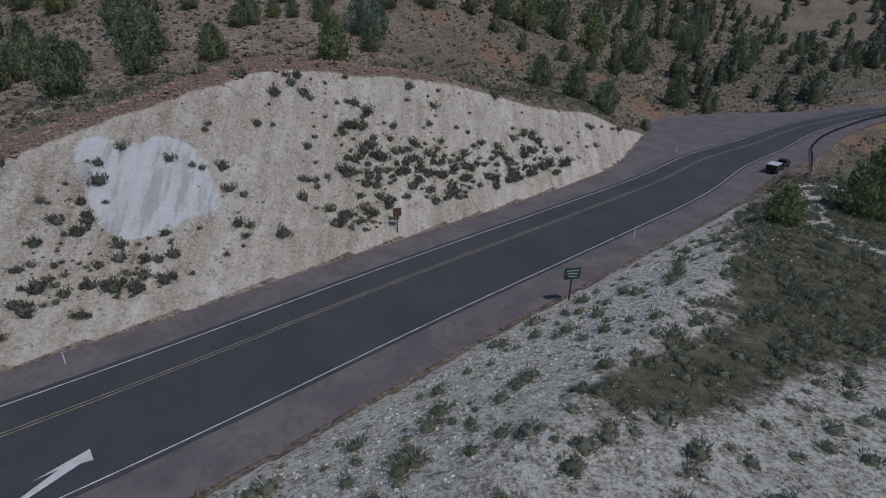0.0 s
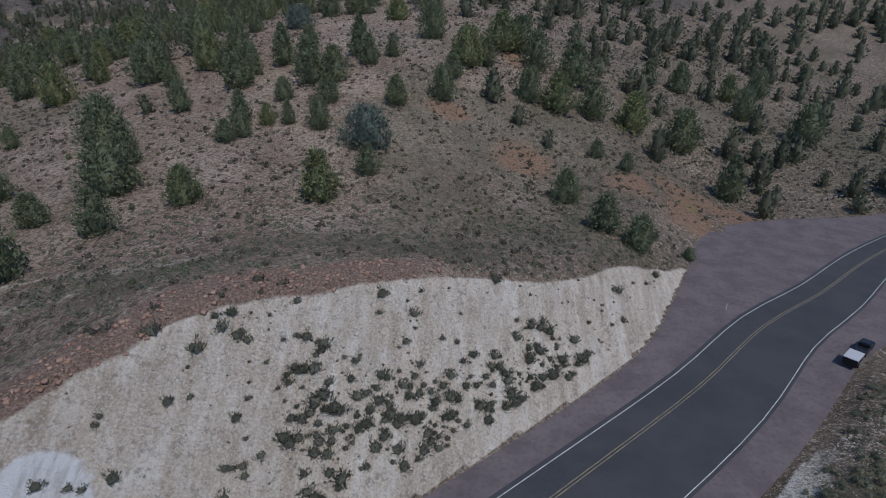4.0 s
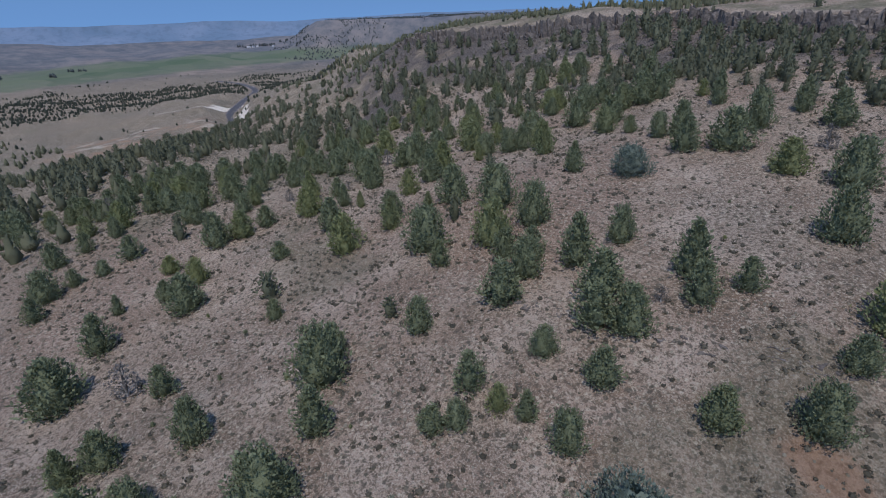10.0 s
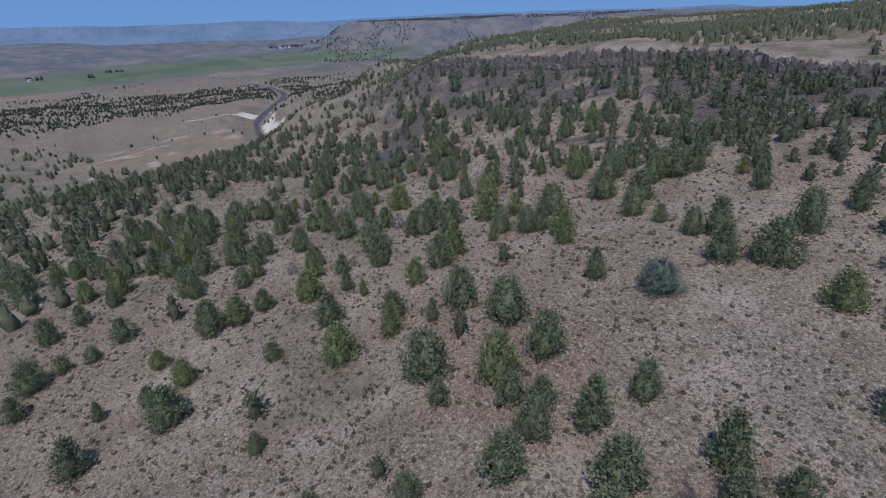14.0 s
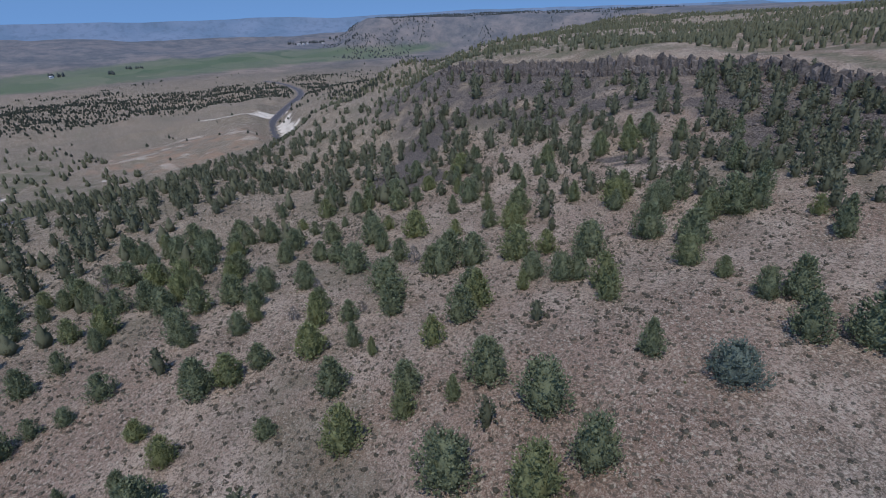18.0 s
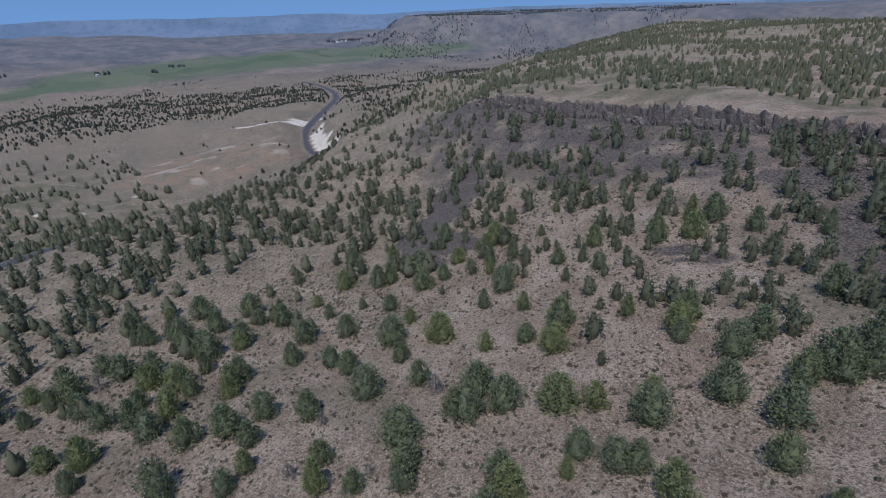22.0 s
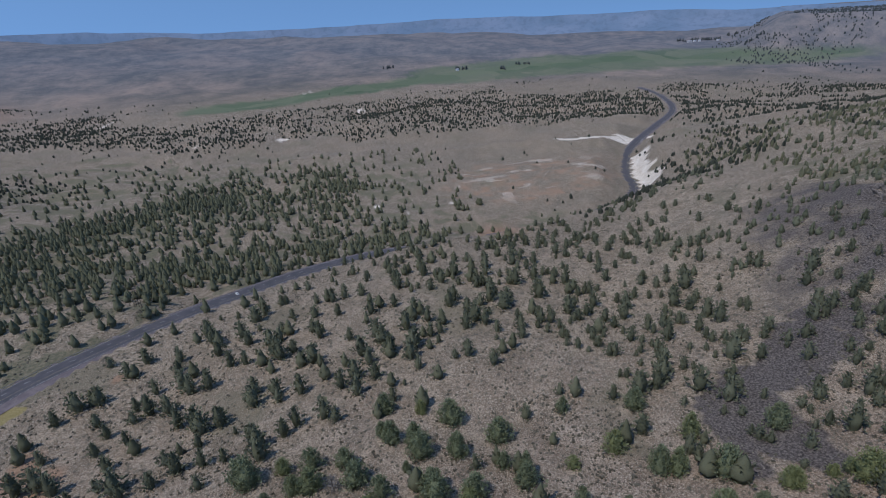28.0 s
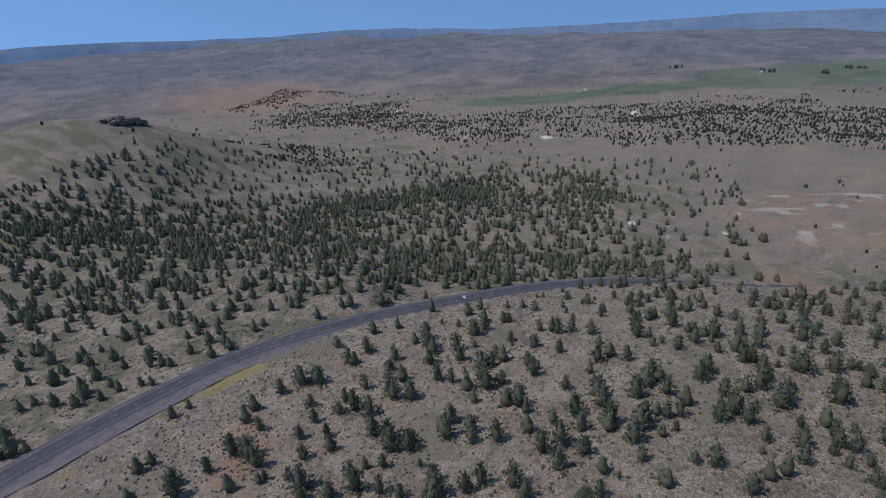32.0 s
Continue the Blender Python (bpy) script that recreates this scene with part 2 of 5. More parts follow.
def cut_depth(x, y):
    """How far the road cut lies below the hillside as it was."""
    d, s, rz, rx = road_frame(x, y)
    over = d - road_half(s, rx)
    shoulder = np.where(s > 0, 3.6 * np.exp(-((over - 15) / 13) ** 2), 0) * smooth(-110, -80, x) * smooth(66, 48, x)
    return base_height(x, y) + shoulder - height(x, y)


def crest_zone(x, y):
    """1 on the broken band along the top edge of the near road cut."""
    x, y = np.asarray(x, float), np.asarray(y, float)
    here, below = cut_depth(x, y), cut_depth(x + 3.8, y - 4.1)
    d, s, _, _ = road_frame(x, y)
    wide = 0.6 * value_noise(x, y, 6, 23)
    return np.where((s > 0) & (d > 12), smooth(0.5, 1.5, below + wide) * smooth(1.1, 0.4, here + wide), 0) * smooth(-95, -60, x) * smooth(10, -8, x)


def ground_at(x, y):
    return float(height(np.array([x]), np.array([y]))[0])


# ---- materials ----
def material(name, rough=0.9, spec=0.2):
    m = bpy.data.materials.new(name)
    m.use_nodes = True
    p = m.node_tree.nodes["Principled BSDF"]
    p.inputs["Roughness"].default_value = rough
    p.inputs["Specular IOR Level"].default_value = spec
    return m, m.node_tree, p


def position(t):
    return t.nodes.new("ShaderNodeNewGeometry").outputs["Position"]


def grain(t, scale, detail=4.0, where=None, rough=0.6):
    n = t.nodes.new("ShaderNodeTexNoise")
    n.inputs["Scale"].default_value, n.inputs["Detail"].default_value, n.inputs["Roughness"].default_value = scale, detail, rough
    if where is not None:
        t.links.new(where, n.inputs["Vector"])
    return n.outputs["Fac"]


def ramp(t, fac, *stops):
    r = t.nodes.new("ShaderNodeValToRGB")
    while len(r.color_ramp.elements) < len(stops):
        r.color_ramp.elements.new(0.5)
    for e, (pos, col) in zip(r.color_ramp.elements, stops):
        e.position = pos
        e.color = (*col, 1) if len(col) == 3 else col
    t.links.new(fac, r.inputs[0])
    return r.outputs[0]


def step(t, fac, lo, hi):
    r = t.nodes.new("ShaderNodeMapRange")
    r.interpolation_type = "SMOOTHSTEP"
    r.inputs[1].default_value, r.inputs[2].default_value = lo, hi
    t.links.new(fac, r.inputs[0])
    return r.outputs[0]


def blend(t, fac, a, b):
    m = t.nodes.new("ShaderNodeMix")
    m.data_type = "RGBA"
    for sock, v in ((m.inputs[0], fac), (m.inputs[6], a), (m.inputs[7], b)):
        if isinstance(v, (int, float)):
            sock.default_value = v
        elif isinstance(v, tuple):
            sock.default_value = (*v, 1)
        else:
            t.links.new(v, sock)
    return m.outputs[2]


def calc(t, op, a, b):
    m = t.nodes.new("ShaderNodeMath")
    m.operation = op
    m.use_clamp = op == "MULTIPLY" or op == "ADD"
    for sock, v in ((m.inputs[0], a), (m.inputs[1], b)):
        if isinstance(v, (int, float)):
            sock.default_value = v
        else:
            t.links.new(v, sock)
    return m.outputs[0]


def relief_bump(t, p, fac, strength, distance):
    b = t.nodes.new("ShaderNodeBump")
    b.inputs["Strength"].default_value, b.inputs["Distance"].default_value = strength, distance
    t.links.new(fac, b.inputs["Height"])
    t.links.new(b.outputs[0], p.inputs["Normal"])


def mottled(name, a, b, scale, rough=0.9, bump_size=0.0, object_random=0.0, spec=0.2, metal=0.0):
    """Two tones of one surface, mixed by coarse and fine grain; whole pieces may vary too."""
    m, t, p = material(name, rough, spec)
    pos = position(t)
    fac = calc(t, "MULTIPLY", grain(t, scale, 5, pos), 1.0)
    fac = step(t, fac, 0.35, 0.65)
    col = blend(t, fac, a, b)
    if object_random:
        rnd = t.nodes.new("ShaderNodeObjectInfo").outputs["Random"]
        col = blend(t, calc(t, "MULTIPLY", rnd, object_random), col, tuple(c * 0.55 for c in a))
    fine = grain(t, scale * 7, 3, pos)
    col = blend(t, calc(t, "MULTIPLY", step(t, fine, 0.45, 0.7), 0.35), col, tuple(c * 0.6 for c in a))
    t.links.new(col, p.inputs["Base Color"])
    p.inputs["Metallic"].default_value = metal
    if bump_size:
        relief_bump(t, p, fine, 0.6, bump_size)
    return m


def plain(name, color, rough=0.8, metal=0.0, spec=0.3):
    m, t, p = material(name, rough, spec)
    p.inputs["Base Color"].default_value = (*color, 1)
    p.inputs["Metallic"].default_value = metal
    return m


def ground_material():
    m, t, p = material("dry_hillside_soil", 0.95, 0.1)
    pos = position(t)
    broad, mid, fine, tuft = grain(t, 0.012, 5, pos), grain(t, 0.07, 6, pos), grain(t, 1.1, 5, pos, 0.75), grain(t, 0.42, 6, pos, 0.75)
    grit = grain(t, 3.2, 5, pos, 0.8)
    soil = ramp(t, mid, (0.36, (0.24, 0.168, 0.122)), (0.5, (0.35, 0.257, 0.194)), (0.64, (0.48, 0.37, 0.29)))
    soil = blend(t, calc(t, "MULTIPLY", step(t, broad, 0.5, 0.64), 0.65), soil, (0.29, 0.185, 0.135))
    soil = blend(t, calc(t, "MULTIPLY", step(t, broad, 0.47, 0.33), 0.5), soil, (0.28, 0.245, 0.2))
    west = t.nodes.new("ShaderNodeSeparateXYZ")
    t.links.new(pos, west.inputs[0])
    westward = step(t, west.outputs[0], -150, -400)
    soil = blend(t, calc(t, "MULTIPLY", westward, 0.7), soil, ramp(t, mid, (0.38, (0.14, 0.106, 0.066)), (0.5, (0.235, 0.18, 0.115)), (0.62, (0.37, 0.29, 0.195))))
    soil = blend(t, calc(t, "MULTIPLY", step(t, west.outputs[0], -480, -760), 0.65), soil, ramp(t, broad, (0.4, (0.105, 0.09, 0.07)), (0.6, (0.21, 0.158, 0.115))))
    # brown east hillside soil, darkened further: cloud shade put into its colour
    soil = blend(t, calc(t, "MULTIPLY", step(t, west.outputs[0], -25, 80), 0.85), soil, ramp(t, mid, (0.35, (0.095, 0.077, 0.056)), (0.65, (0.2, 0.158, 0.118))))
    soil = blend(t, calc(t, "MULTIPLY", step(t, tuft, 0.52, 0.6), calc(t, "MULTIPLY", westward, 0.7)), soil, (0.43, 0.36, 0.265))
    soil = blend(t, calc(t, "MULTIPLY", step(t, tuft, 0.48, 0.42), calc(t, "MULTIPLY", westward, 0.8)), soil, (0.08, 0.07, 0.047))

    def dots(scale, lo, hi):
        v = t.nodes.new("ShaderNodeTexVoronoi")
        v.inputs["Scale"].default_value = scale
        t.links.new(pos, v.inputs["Vector"])
        return step(t, v.outputs["Distance"], hi, lo)

    bushes, grass, scrub = dots(0.55, 0.22, 0.34), dots(1.5, 0.2, 0.42), dots(0.17, 0.16, 0.34)
    pale, thick = dots(0.85, 0.18, 0.4), grain(t, 0.05, 4, pos)
    soil = blend(t, calc(t, "MULTIPLY", calc(t, "MULTIPLY", pale, step(t, thick, 0.4, 0.54)), 0.85), soil, (0.55, 0.465, 0.36))
    soil = blend(t, calc(t, "MULTIPLY", step(t, grit, 0.525, 0.575), 0.8), soil, (0.52, 0.45, 0.365))
    soil = blend(t, calc(t, "MULTIPLY", step(t, grit, 0.475, 0.425), 0.55), soil, (0.12, 0.09, 0.066))
    soil = blend(t, calc(t, "MULTIPLY", step(t, fine, 0.49, 0.42), 0.75), soil, (0.11, 0.088, 0.065))
    masks, extra, third = (t.nodes.new("ShaderNodeVertexColor") for _ in range(3))
    masks.layer_name, extra.layer_name, third.layer_name = "soil", "cover", "stone"
    ma, mb, mc = (t.nodes.new("ShaderNodeSeparateColor") for _ in range(3))
    for a, b in ((masks, ma), (extra, mb), (third, mc)):
        t.links.new(a.outputs[0], b.inputs[0])

    def worn(mask, lo=0.25, hi=0.6):
        ragged = calc(t, "ADD", mask, calc(t, "MULTIPLY", calc(t, "SUBTRACT", fine, 0.5), 0.7))
        return step(t, ragged, lo, hi)

    # sage and bunchgrass cover
    shrub = blend(t, grit, (0.05, 0.046, 0.036), (0.14, 0.128, 0.1))
    soil = blend(t, calc(t, "MULTIPLY", calc(t, "MULTIPLY", grass, step(t, tuft, 0.4, 0.55)), 0.75), soil, (0.12, 0.105, 0.082))
    soil = blend(t, calc(t, "MULTIPLY", calc(t, "MULTIPLY", bushes, step(t, tuft, 0.46, 0.56)), 0.8), soil, shrub)
    soil = blend(t, calc(t, "MULTIPLY", calc(t, "MULTIPLY", scrub, step(t, tuft, 0.44, 0.52)), calc(t, "MULTIPLY", westward, 0.85)), soil, shrub)
    soil = blend(t, calc(t, "MULTIPLY", worn(mb.outputs[1]), 0.85), soil, ramp(t, tuft, (0.4, (0.225, 0.195, 0.132)), (0.48, (0.15, 0.14, 0.092)), (0.57, (0.095, 0.098, 0.062))))
    soil = blend(t, calc(t, "MULTIPLY", worn(ma.outputs[2]), 0.9), soil, ramp(t, fine, (0.4, (0.045, 0.039, 0.038)), (0.5, (0.092, 0.081, 0.077)), (0.6, (0.2, 0.172, 0.156))))
    soil = blend(t, calc(t, "MULTIPLY", worn(ma.outputs[1]), 0.72), soil, ramp(t, fine, (0.35, (0.235, 0.132, 0.083)), (0.65, (0.4, 0.255, 0.17))))
    streak = t.nodes.new("ShaderNodeMapping")
    streak.inputs["Rotation"].default_value = (0, 0, radians(-42))
    streak.inputs["Scale"].default_value = (0.55, 0.09, 0.1)
    t.links.new(pos, streak.inputs[0])
    runs = grain(t, 1.0, 8, streak.outputs[0], 0.72)
    tone = calc(t, "ADD", calc(t, "MULTIPLY", runs, 0.6), calc(t, "ADD", calc(t, "MULTIPLY", mid, 0.15), calc(t, "MULTIPLY", tuft, 0.25)))
    white = ramp(t, tone, (0.36, (0.4, 0.315, 0.23)), (0.45, (0.58, 0.49, 0.385)), (0.53, (0.72, 0.635, 0.525)), (0.62, (0.85, 0.81, 0.735)))
    white = blend(t, calc(t, "MULTIPLY", step(t, fine, 0.45, 0.39), 0.5), white, (0.21, 0.185, 0.155))
    white = blend(t, calc(t, "MULTIPLY", step(t, grit, 0.485, 0.43), 0.32), white, (0.29, 0.25, 0.205))
    white = blend(t, calc(t, "MULTIPLY", step(t, grit, 0.53, 0.58), 0.6), white, (0.78, 0.76, 0.72))
    across = t.nodes.new("ShaderNodeVectorMath")
    across.operation = "DOT_PRODUCT"
    across.inputs[1].default_value = (-0.67, 0.74, 0)
    t.links.new(pos, across.inputs[0])
    loose = ramp(t, calc(t, "ADD", calc(t, "MULTIPLY", fine, 0.4), calc(t, "MULTIPLY", grit, 0.6)), (0.4, (0.19, 0.163, 0.125)), (0.47, (0.46, 0.415, 0.34)), (0.53, (0.72, 0.68, 0.595)), (0.61, (0.85, 0.825, 0.765)))
    white = blend(t, step(t, across.outputs["Value"], 36, 41), loose, white)
    white = blend(t, calc(t, "MULTIPLY", worn(mc.outputs[0], 0.35, 0.5), 0.92), white, ramp(t, runs, (0.4, (0.62, 0.6, 0.57)), (0.48, (0.82, 0.82, 0.81)), (0.58, (0.87, 0.87, 0.87))))
    soil = blend(t, worn(ma.outputs[0]), soil, white)
    soil = blend(t, calc(t, "MULTIPLY", worn(mc.outputs[1]), 0.9), soil, ramp(t, grit, (0.38, (0.13, 0.085, 0.065)), (0.5, (0.27, 0.185, 0.14)), (0.62, (0.42, 0.32, 0.26))))
    soil = blend(t, calc(t, "MULTIPLY", worn(mb.outputs[0]), 0.75), soil, (0.29, 0.235, 0.085))
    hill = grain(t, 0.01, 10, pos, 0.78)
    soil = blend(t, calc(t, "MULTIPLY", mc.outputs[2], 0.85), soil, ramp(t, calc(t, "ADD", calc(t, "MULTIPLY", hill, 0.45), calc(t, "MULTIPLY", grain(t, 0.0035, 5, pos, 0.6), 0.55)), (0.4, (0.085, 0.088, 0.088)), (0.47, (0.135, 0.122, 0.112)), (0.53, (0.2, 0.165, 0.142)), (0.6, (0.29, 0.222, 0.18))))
    # distance haze painted into the far soil as a blue-grey tint
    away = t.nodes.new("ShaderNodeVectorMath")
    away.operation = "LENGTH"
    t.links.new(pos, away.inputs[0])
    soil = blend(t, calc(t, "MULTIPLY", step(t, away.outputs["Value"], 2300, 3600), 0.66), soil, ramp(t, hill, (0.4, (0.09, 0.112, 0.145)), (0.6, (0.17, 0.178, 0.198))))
    patch = t.nodes.new("ShaderNodeTexVoronoi")
    patch.inputs["Scale"].default_value = 0.008
    t.links.new(pos, patch.inputs["Vector"])
    crop = blend(t, patch.outputs["Color"], (0.06, 0.105, 0.058), (0.15, 0.17, 0.11))
    soil = blend(t, calc(t, "MULTIPLY", mb.outputs[2], 0.9), soil, crop)
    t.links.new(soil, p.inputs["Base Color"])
    rough_ground = calc(t, "ADD", calc(t, "MULTIPLY", fine, 0.6), calc(t, "MULTIPLY", grit, 0.4))
    relief_bump(t, p, rough_ground, 1.0, 0.9)
    return m


M_ground = ground_material()
def asphalt_material():
    """Asphalt, dark near the pull-out; paler to the west, grazing sun put into its colour."""
    m, t, p = material("worn_asphalt", 0.85, 0.25)
    pos = position(t)
    axes = t.nodes.new("ShaderNodeSeparateXYZ")
    t.links.new(pos, axes.inputs[0])
    coarse, fine = grain(t, 0.12, 5, pos), grain(t, 6.0, 4, pos, 0.7)
    dark = blend(t, step(t, coarse, 0.35, 0.65), (0.05, 0.053, 0.059), (0.066, 0.067, 0.071))
    sun_pale = blend(t, step(t, coarse, 0.35, 0.65), (0.062, 0.06, 0.067), (0.084, 0.079, 0.086))
    col = blend(t, step(t, axes.outputs[0], -80, -260), dark, sun_pale)
    col = blend(t, calc(t, "MULTIPLY", step(t, fine, 0.5, 0.7), 0.3), col, (0.12, 0.118, 0.115))
    t.links.new(col, p.inputs["Base Color"])
    relief_bump(t, p, fine, 0.3, 0.03)
    return m


M_asphalt = asphalt_material()
M_shoulder = mottled("purple_gravel", (0.13, 0.108, 0.112), (0.175, 0.146, 0.146), 0.2, 0.95)
M_white_line = mottled("white_road_paint", (0.62, 0.62, 0.6), (0.4, 0.4, 0.385), 0.9, 0.7)
M_arrow = mottled("fresh_white_paint", (0.62, 0.62, 0.6), (0.5, 0.5, 0.48), 1.2, 0.7)
M_yellow_line = mottled("yellow_road_paint", (0.34, 0.28, 0.17), (0.2, 0.18, 0.13), 0.9, 0.7)
M_bark = mottled("juniper_bark", (0.16, 0.11, 0.08), (0.24, 0.18, 0.14), 2.0)
M_snag = mottled("silvered_deadwood", (0.3, 0.27, 0.24), (0.42, 0.39, 0.36), 2.0)
M_basalt = mottled("dark_basalt", (0.115, 0.098, 0.087), (0.27, 0.232, 0.205), 0.9, 0.9, 0.2, 0.45)
M_rubble = mottled("pinkish_rubble", (0.32, 0.19, 0.135), (0.44, 0.3, 0.23), 0.9)
M_chalk = mottled("chalky_stone", (0.46, 0.43, 0.38), (0.66, 0.64, 0.59), 0.9)
M_rail = plain("dark_weathered_steel", (0.05, 0.045, 0.042), 0.6, 0.6)
M_steel = plain("galvanised_steel", (0.5, 0.5, 0.5), 0.45, 0.9)
M_post_wood = mottled("tarred_wood", (0.06, 0.045, 0.035), (0.1, 0.08, 0.06), 3.0)
M_white_plastic = plain("white_plastic", (0.75, 0.75, 0.74), 0.5)
M_sign_brown = mottled("faded_brown_sign", (0.12, 0.07, 0.045), (0.15, 0.09, 0.06), 2.0, 0.6)
M_sign_green = mottled("dark_green_sign", (0.03, 0.06, 0.05), (0.045, 0.08, 0.07), 2.0, 0.5)
M_sign_bar = plain("sign_lettering", (0.5, 0.52, 0.5), 0.6)
M_car_black = plain("black_car_paint", (0.018, 0.019, 0.022), 0.25, 0.0, 0.5)
M_car_white = plain("white_car_paint", (0.75, 0.75, 0.75), 0.3, 0.0, 0.5)
M_car_grey = plain("pale_grey_panel", (0.5, 0.5, 0.52), 0.5)
M_glass = plain("dark_car_glass", (0.02, 0.025, 0.03), 0.08, 0.0, 0.6)
M_tyre = plain("tyre_rubber", (0.02, 0.02, 0.02), 0.9)
M_lamp_red = plain("red_tail_light", (0.35, 0.02, 0.02), 0.3)


def foliage(name, dark, light, tip):
    m, t, p = material(name, 0.75, 0.15)
    g = t.nodes.new("ShaderNodeNewGeometry")
    rnd = t.nodes.new("ShaderNodeObjectInfo").outputs["Random"]
    col = blend(t, g.outputs["Random Per Island"], dark, light)
    col = blend(t, calc(t, "MULTIPLY", step(t, rnd, 0.55, 1.0), 0.6), col, tip)
    col = blend(t, calc(t, "MULTIPLY", step(t, grain(t, 3.0, 3, g.outputs["Position"]), 0.5, 0.7), 0.4), col, tuple(c * 0.5 for c in dark))
    t.links.new(col, p.inputs["Base Color"])
    relief_bump(t, p, grain(t, 2.2, 5, g.outputs["Position"], 0.7), 0.7, 0.35)
    thin = t.nodes.new("ShaderNodeBsdfTranslucent")
    t.links.new(col, thin.inputs["Color"])
    both = t.nodes.new("ShaderNodeMixShader")
    both.inputs[0].default_value = 0.34
    t.links.new(p.outputs[0], both.inputs[1])
    t.links.new(thin.outputs[0], both.inputs[2])
    t.links.new(both.outputs[0], t.nodes["Material Output"].inputs["Surface"])
    return m


M_juniper = foliage("juniper_foliage", (0.155, 0.182, 0.107), (0.28, 0.31, 0.185), (0.3, 0.315, 0.125))
M_blue_juniper = foliage("blue_green_juniper_foliage", (0.135, 0.168, 0.13), (0.25, 0.295, 0.24), (0.2, 0.24, 0.19))
M_dead = foliage("grey_twigs", (0.17, 0.155, 0.14), (0.27, 0.25, 0.23), (0.2, 0.18, 0.16))
M_sage = foliage("sagebrush_leaves", (0.095, 0.086, 0.064), (0.195, 0.175, 0.135), (0.15, 0.145, 0.105))
M_sage_green = foliage("grey_green_sagebrush", (0.155, 0.165, 0.11), (0.28, 0.285, 0.205), (0.19, 0.2, 0.13))
M_bank_shrub = foliage("dark_bank_shrub", (0.09, 0.095, 0.065), (0.175, 0.18, 0.13), (0.14, 0.145, 0.1))
M_cut_shrub = foliage("grey_green_cut_shrub", (0.11, 0.118, 0.09), (0.22, 0.225, 0.175), (0.17, 0.17, 0.125))
M_grass = foliage("dry_bunchgrass", (0.2, 0.175, 0.13), (0.36, 0.32, 0.25), (0.25, 0.2, 0.15))


# ---- mesh helpers ----
def fast_mesh(name, verts, faces, mat, shade_smooth=False):
    """A mesh from arrays; all faces have the same number of corners."""
    verts, faces = np.asarray(verts, np.float32), np.asarray(faces, np.int32)
    me = bpy.data.meshes.new(name)
    k = faces.shape[1]
    me.vertices.add(len(verts))
    me.vertices.foreach_set("co", verts.ravel())
    me.loops.add(faces.size)
    me.loops.foreach_set("vertex_index", faces.ravel())
    me.polygons.add(len(faces))
    me.polygons.foreach_set("loop_start", np.arange(0, faces.size, k, dtype=np.int32))
    me.update(calc_edges=True)
    if shade_smooth:
        me.polygons.foreach_set("use_smooth", np.ones(len(faces), bool))
    me.validate()
    me.materials.append(mat)
    return me


def part(name, me, parent, label=""):
    ob = new(name, me)
    ob.parent = parent
    if label:
        tagged(ob, label)
    return ob


def bm_mesh(name, bm, mat):
    me = bpy.data.meshes.new(name)
    bm.to_mesh(me)
    bm.free()
    me.materials.append(mat)
    return me


def add_box(bm, cx, cy, cz, sx, sy, sz, bevel=0.0, taper=1.0):
    r = bmesh.ops.create_cube(bm, size=1.0)
    for v in r["verts"]:
        k = taper if v.co.z > 0 else 1.0
        v.co = Vector((cx + v.co.x * sx * k, cy + v.co.y * sy * k, cz + v.co.z * sz))
    if bevel:
        es = list({e for v in r["verts"] for e in v.link_edges})
        bmesh.ops.bevel(bm, geom=es, offset=bevel, segments=2, affect="EDGES")


def box_mesh(name, mat, sx, sy, sz, bevel=0.02, cx=0.0, cy=0.0, cz=0.0, taper=1.0):
    bm = bmesh.new()
    add_box(bm, cx, cy, cz, sx, sy, sz, bevel, taper)
    return bm_mesh(name, bm, mat)


def tube_mesh(name, mat, r0, r1, length, seg=10):
    bm = bmesh.new()
    bmesh.ops.create_cone(bm, cap_ends=True, segments=seg, radius1=r0, radius2=r1, depth=length, matrix=Matrix.Translation((0, 0, length / 2)))
    return bm_mesh(name, bm, mat)


BLADE_F = np.array([(0, 1, 2), (0, 3, 1)])


def blades(centres, dirs, length, width, rng):
    """Small folded leaf sprays: a tip, a stalk and two wings each, along dirs."""
    n = len(centres)
    dirs = dirs / np.linalg.norm(dirs, axis=1)[:, None]
    u = np.cross(dirs, rng.normal(size=(n, 3)))
    u /= np.linalg.norm(u, axis=1)[:, None]
    v = np.cross(dirs, u)
    L, W = np.asarray(length)[:, None], np.asarray(width)[:, None]
    V = np.stack([centres + dirs * L * 0.55, centres - dirs * L * 0.45, centres + u * W + v * W * 0.45, centres - u * W + v * W * 0.45], 1)
    F = BLADE_F[None] + (np.arange(n) * 4)[:, None, None]
    return V.reshape(-1, 3), F.reshape(-1, 3)


def scattered(template_v, template_f, places, scales, turns):
    """Many copies of a small mesh joined into arrays."""
    c, s = np.cos(turns), np.sin(turns)
    t = np.asarray(template_v)
    sc = np.asarray(scales)
    if sc.ndim == 1:
        sc = np.stack([sc, sc, sc], 1)
    x = (t[None, :, 0] * c[:, None] - t[None, :, 1] * s[:, None]) * sc[:, :1] + places[:, :1]
    y = (t[None, :, 0] * s[:, None] + t[None, :, 1] * c[:, None]) * sc[:, 1:2] + places[:, 1:2]
    z = t[None, :, 2] * sc[:, 2:3] + places[:, 2:3]
    V = np.stack([x, y, z], -1).reshape(-1, 3)
    F = np.asarray(template_f)[None] + (np.arange(len(places)) * len(t))[:, None, None]
    return V, F.reshape(-1, F.shape[-1])


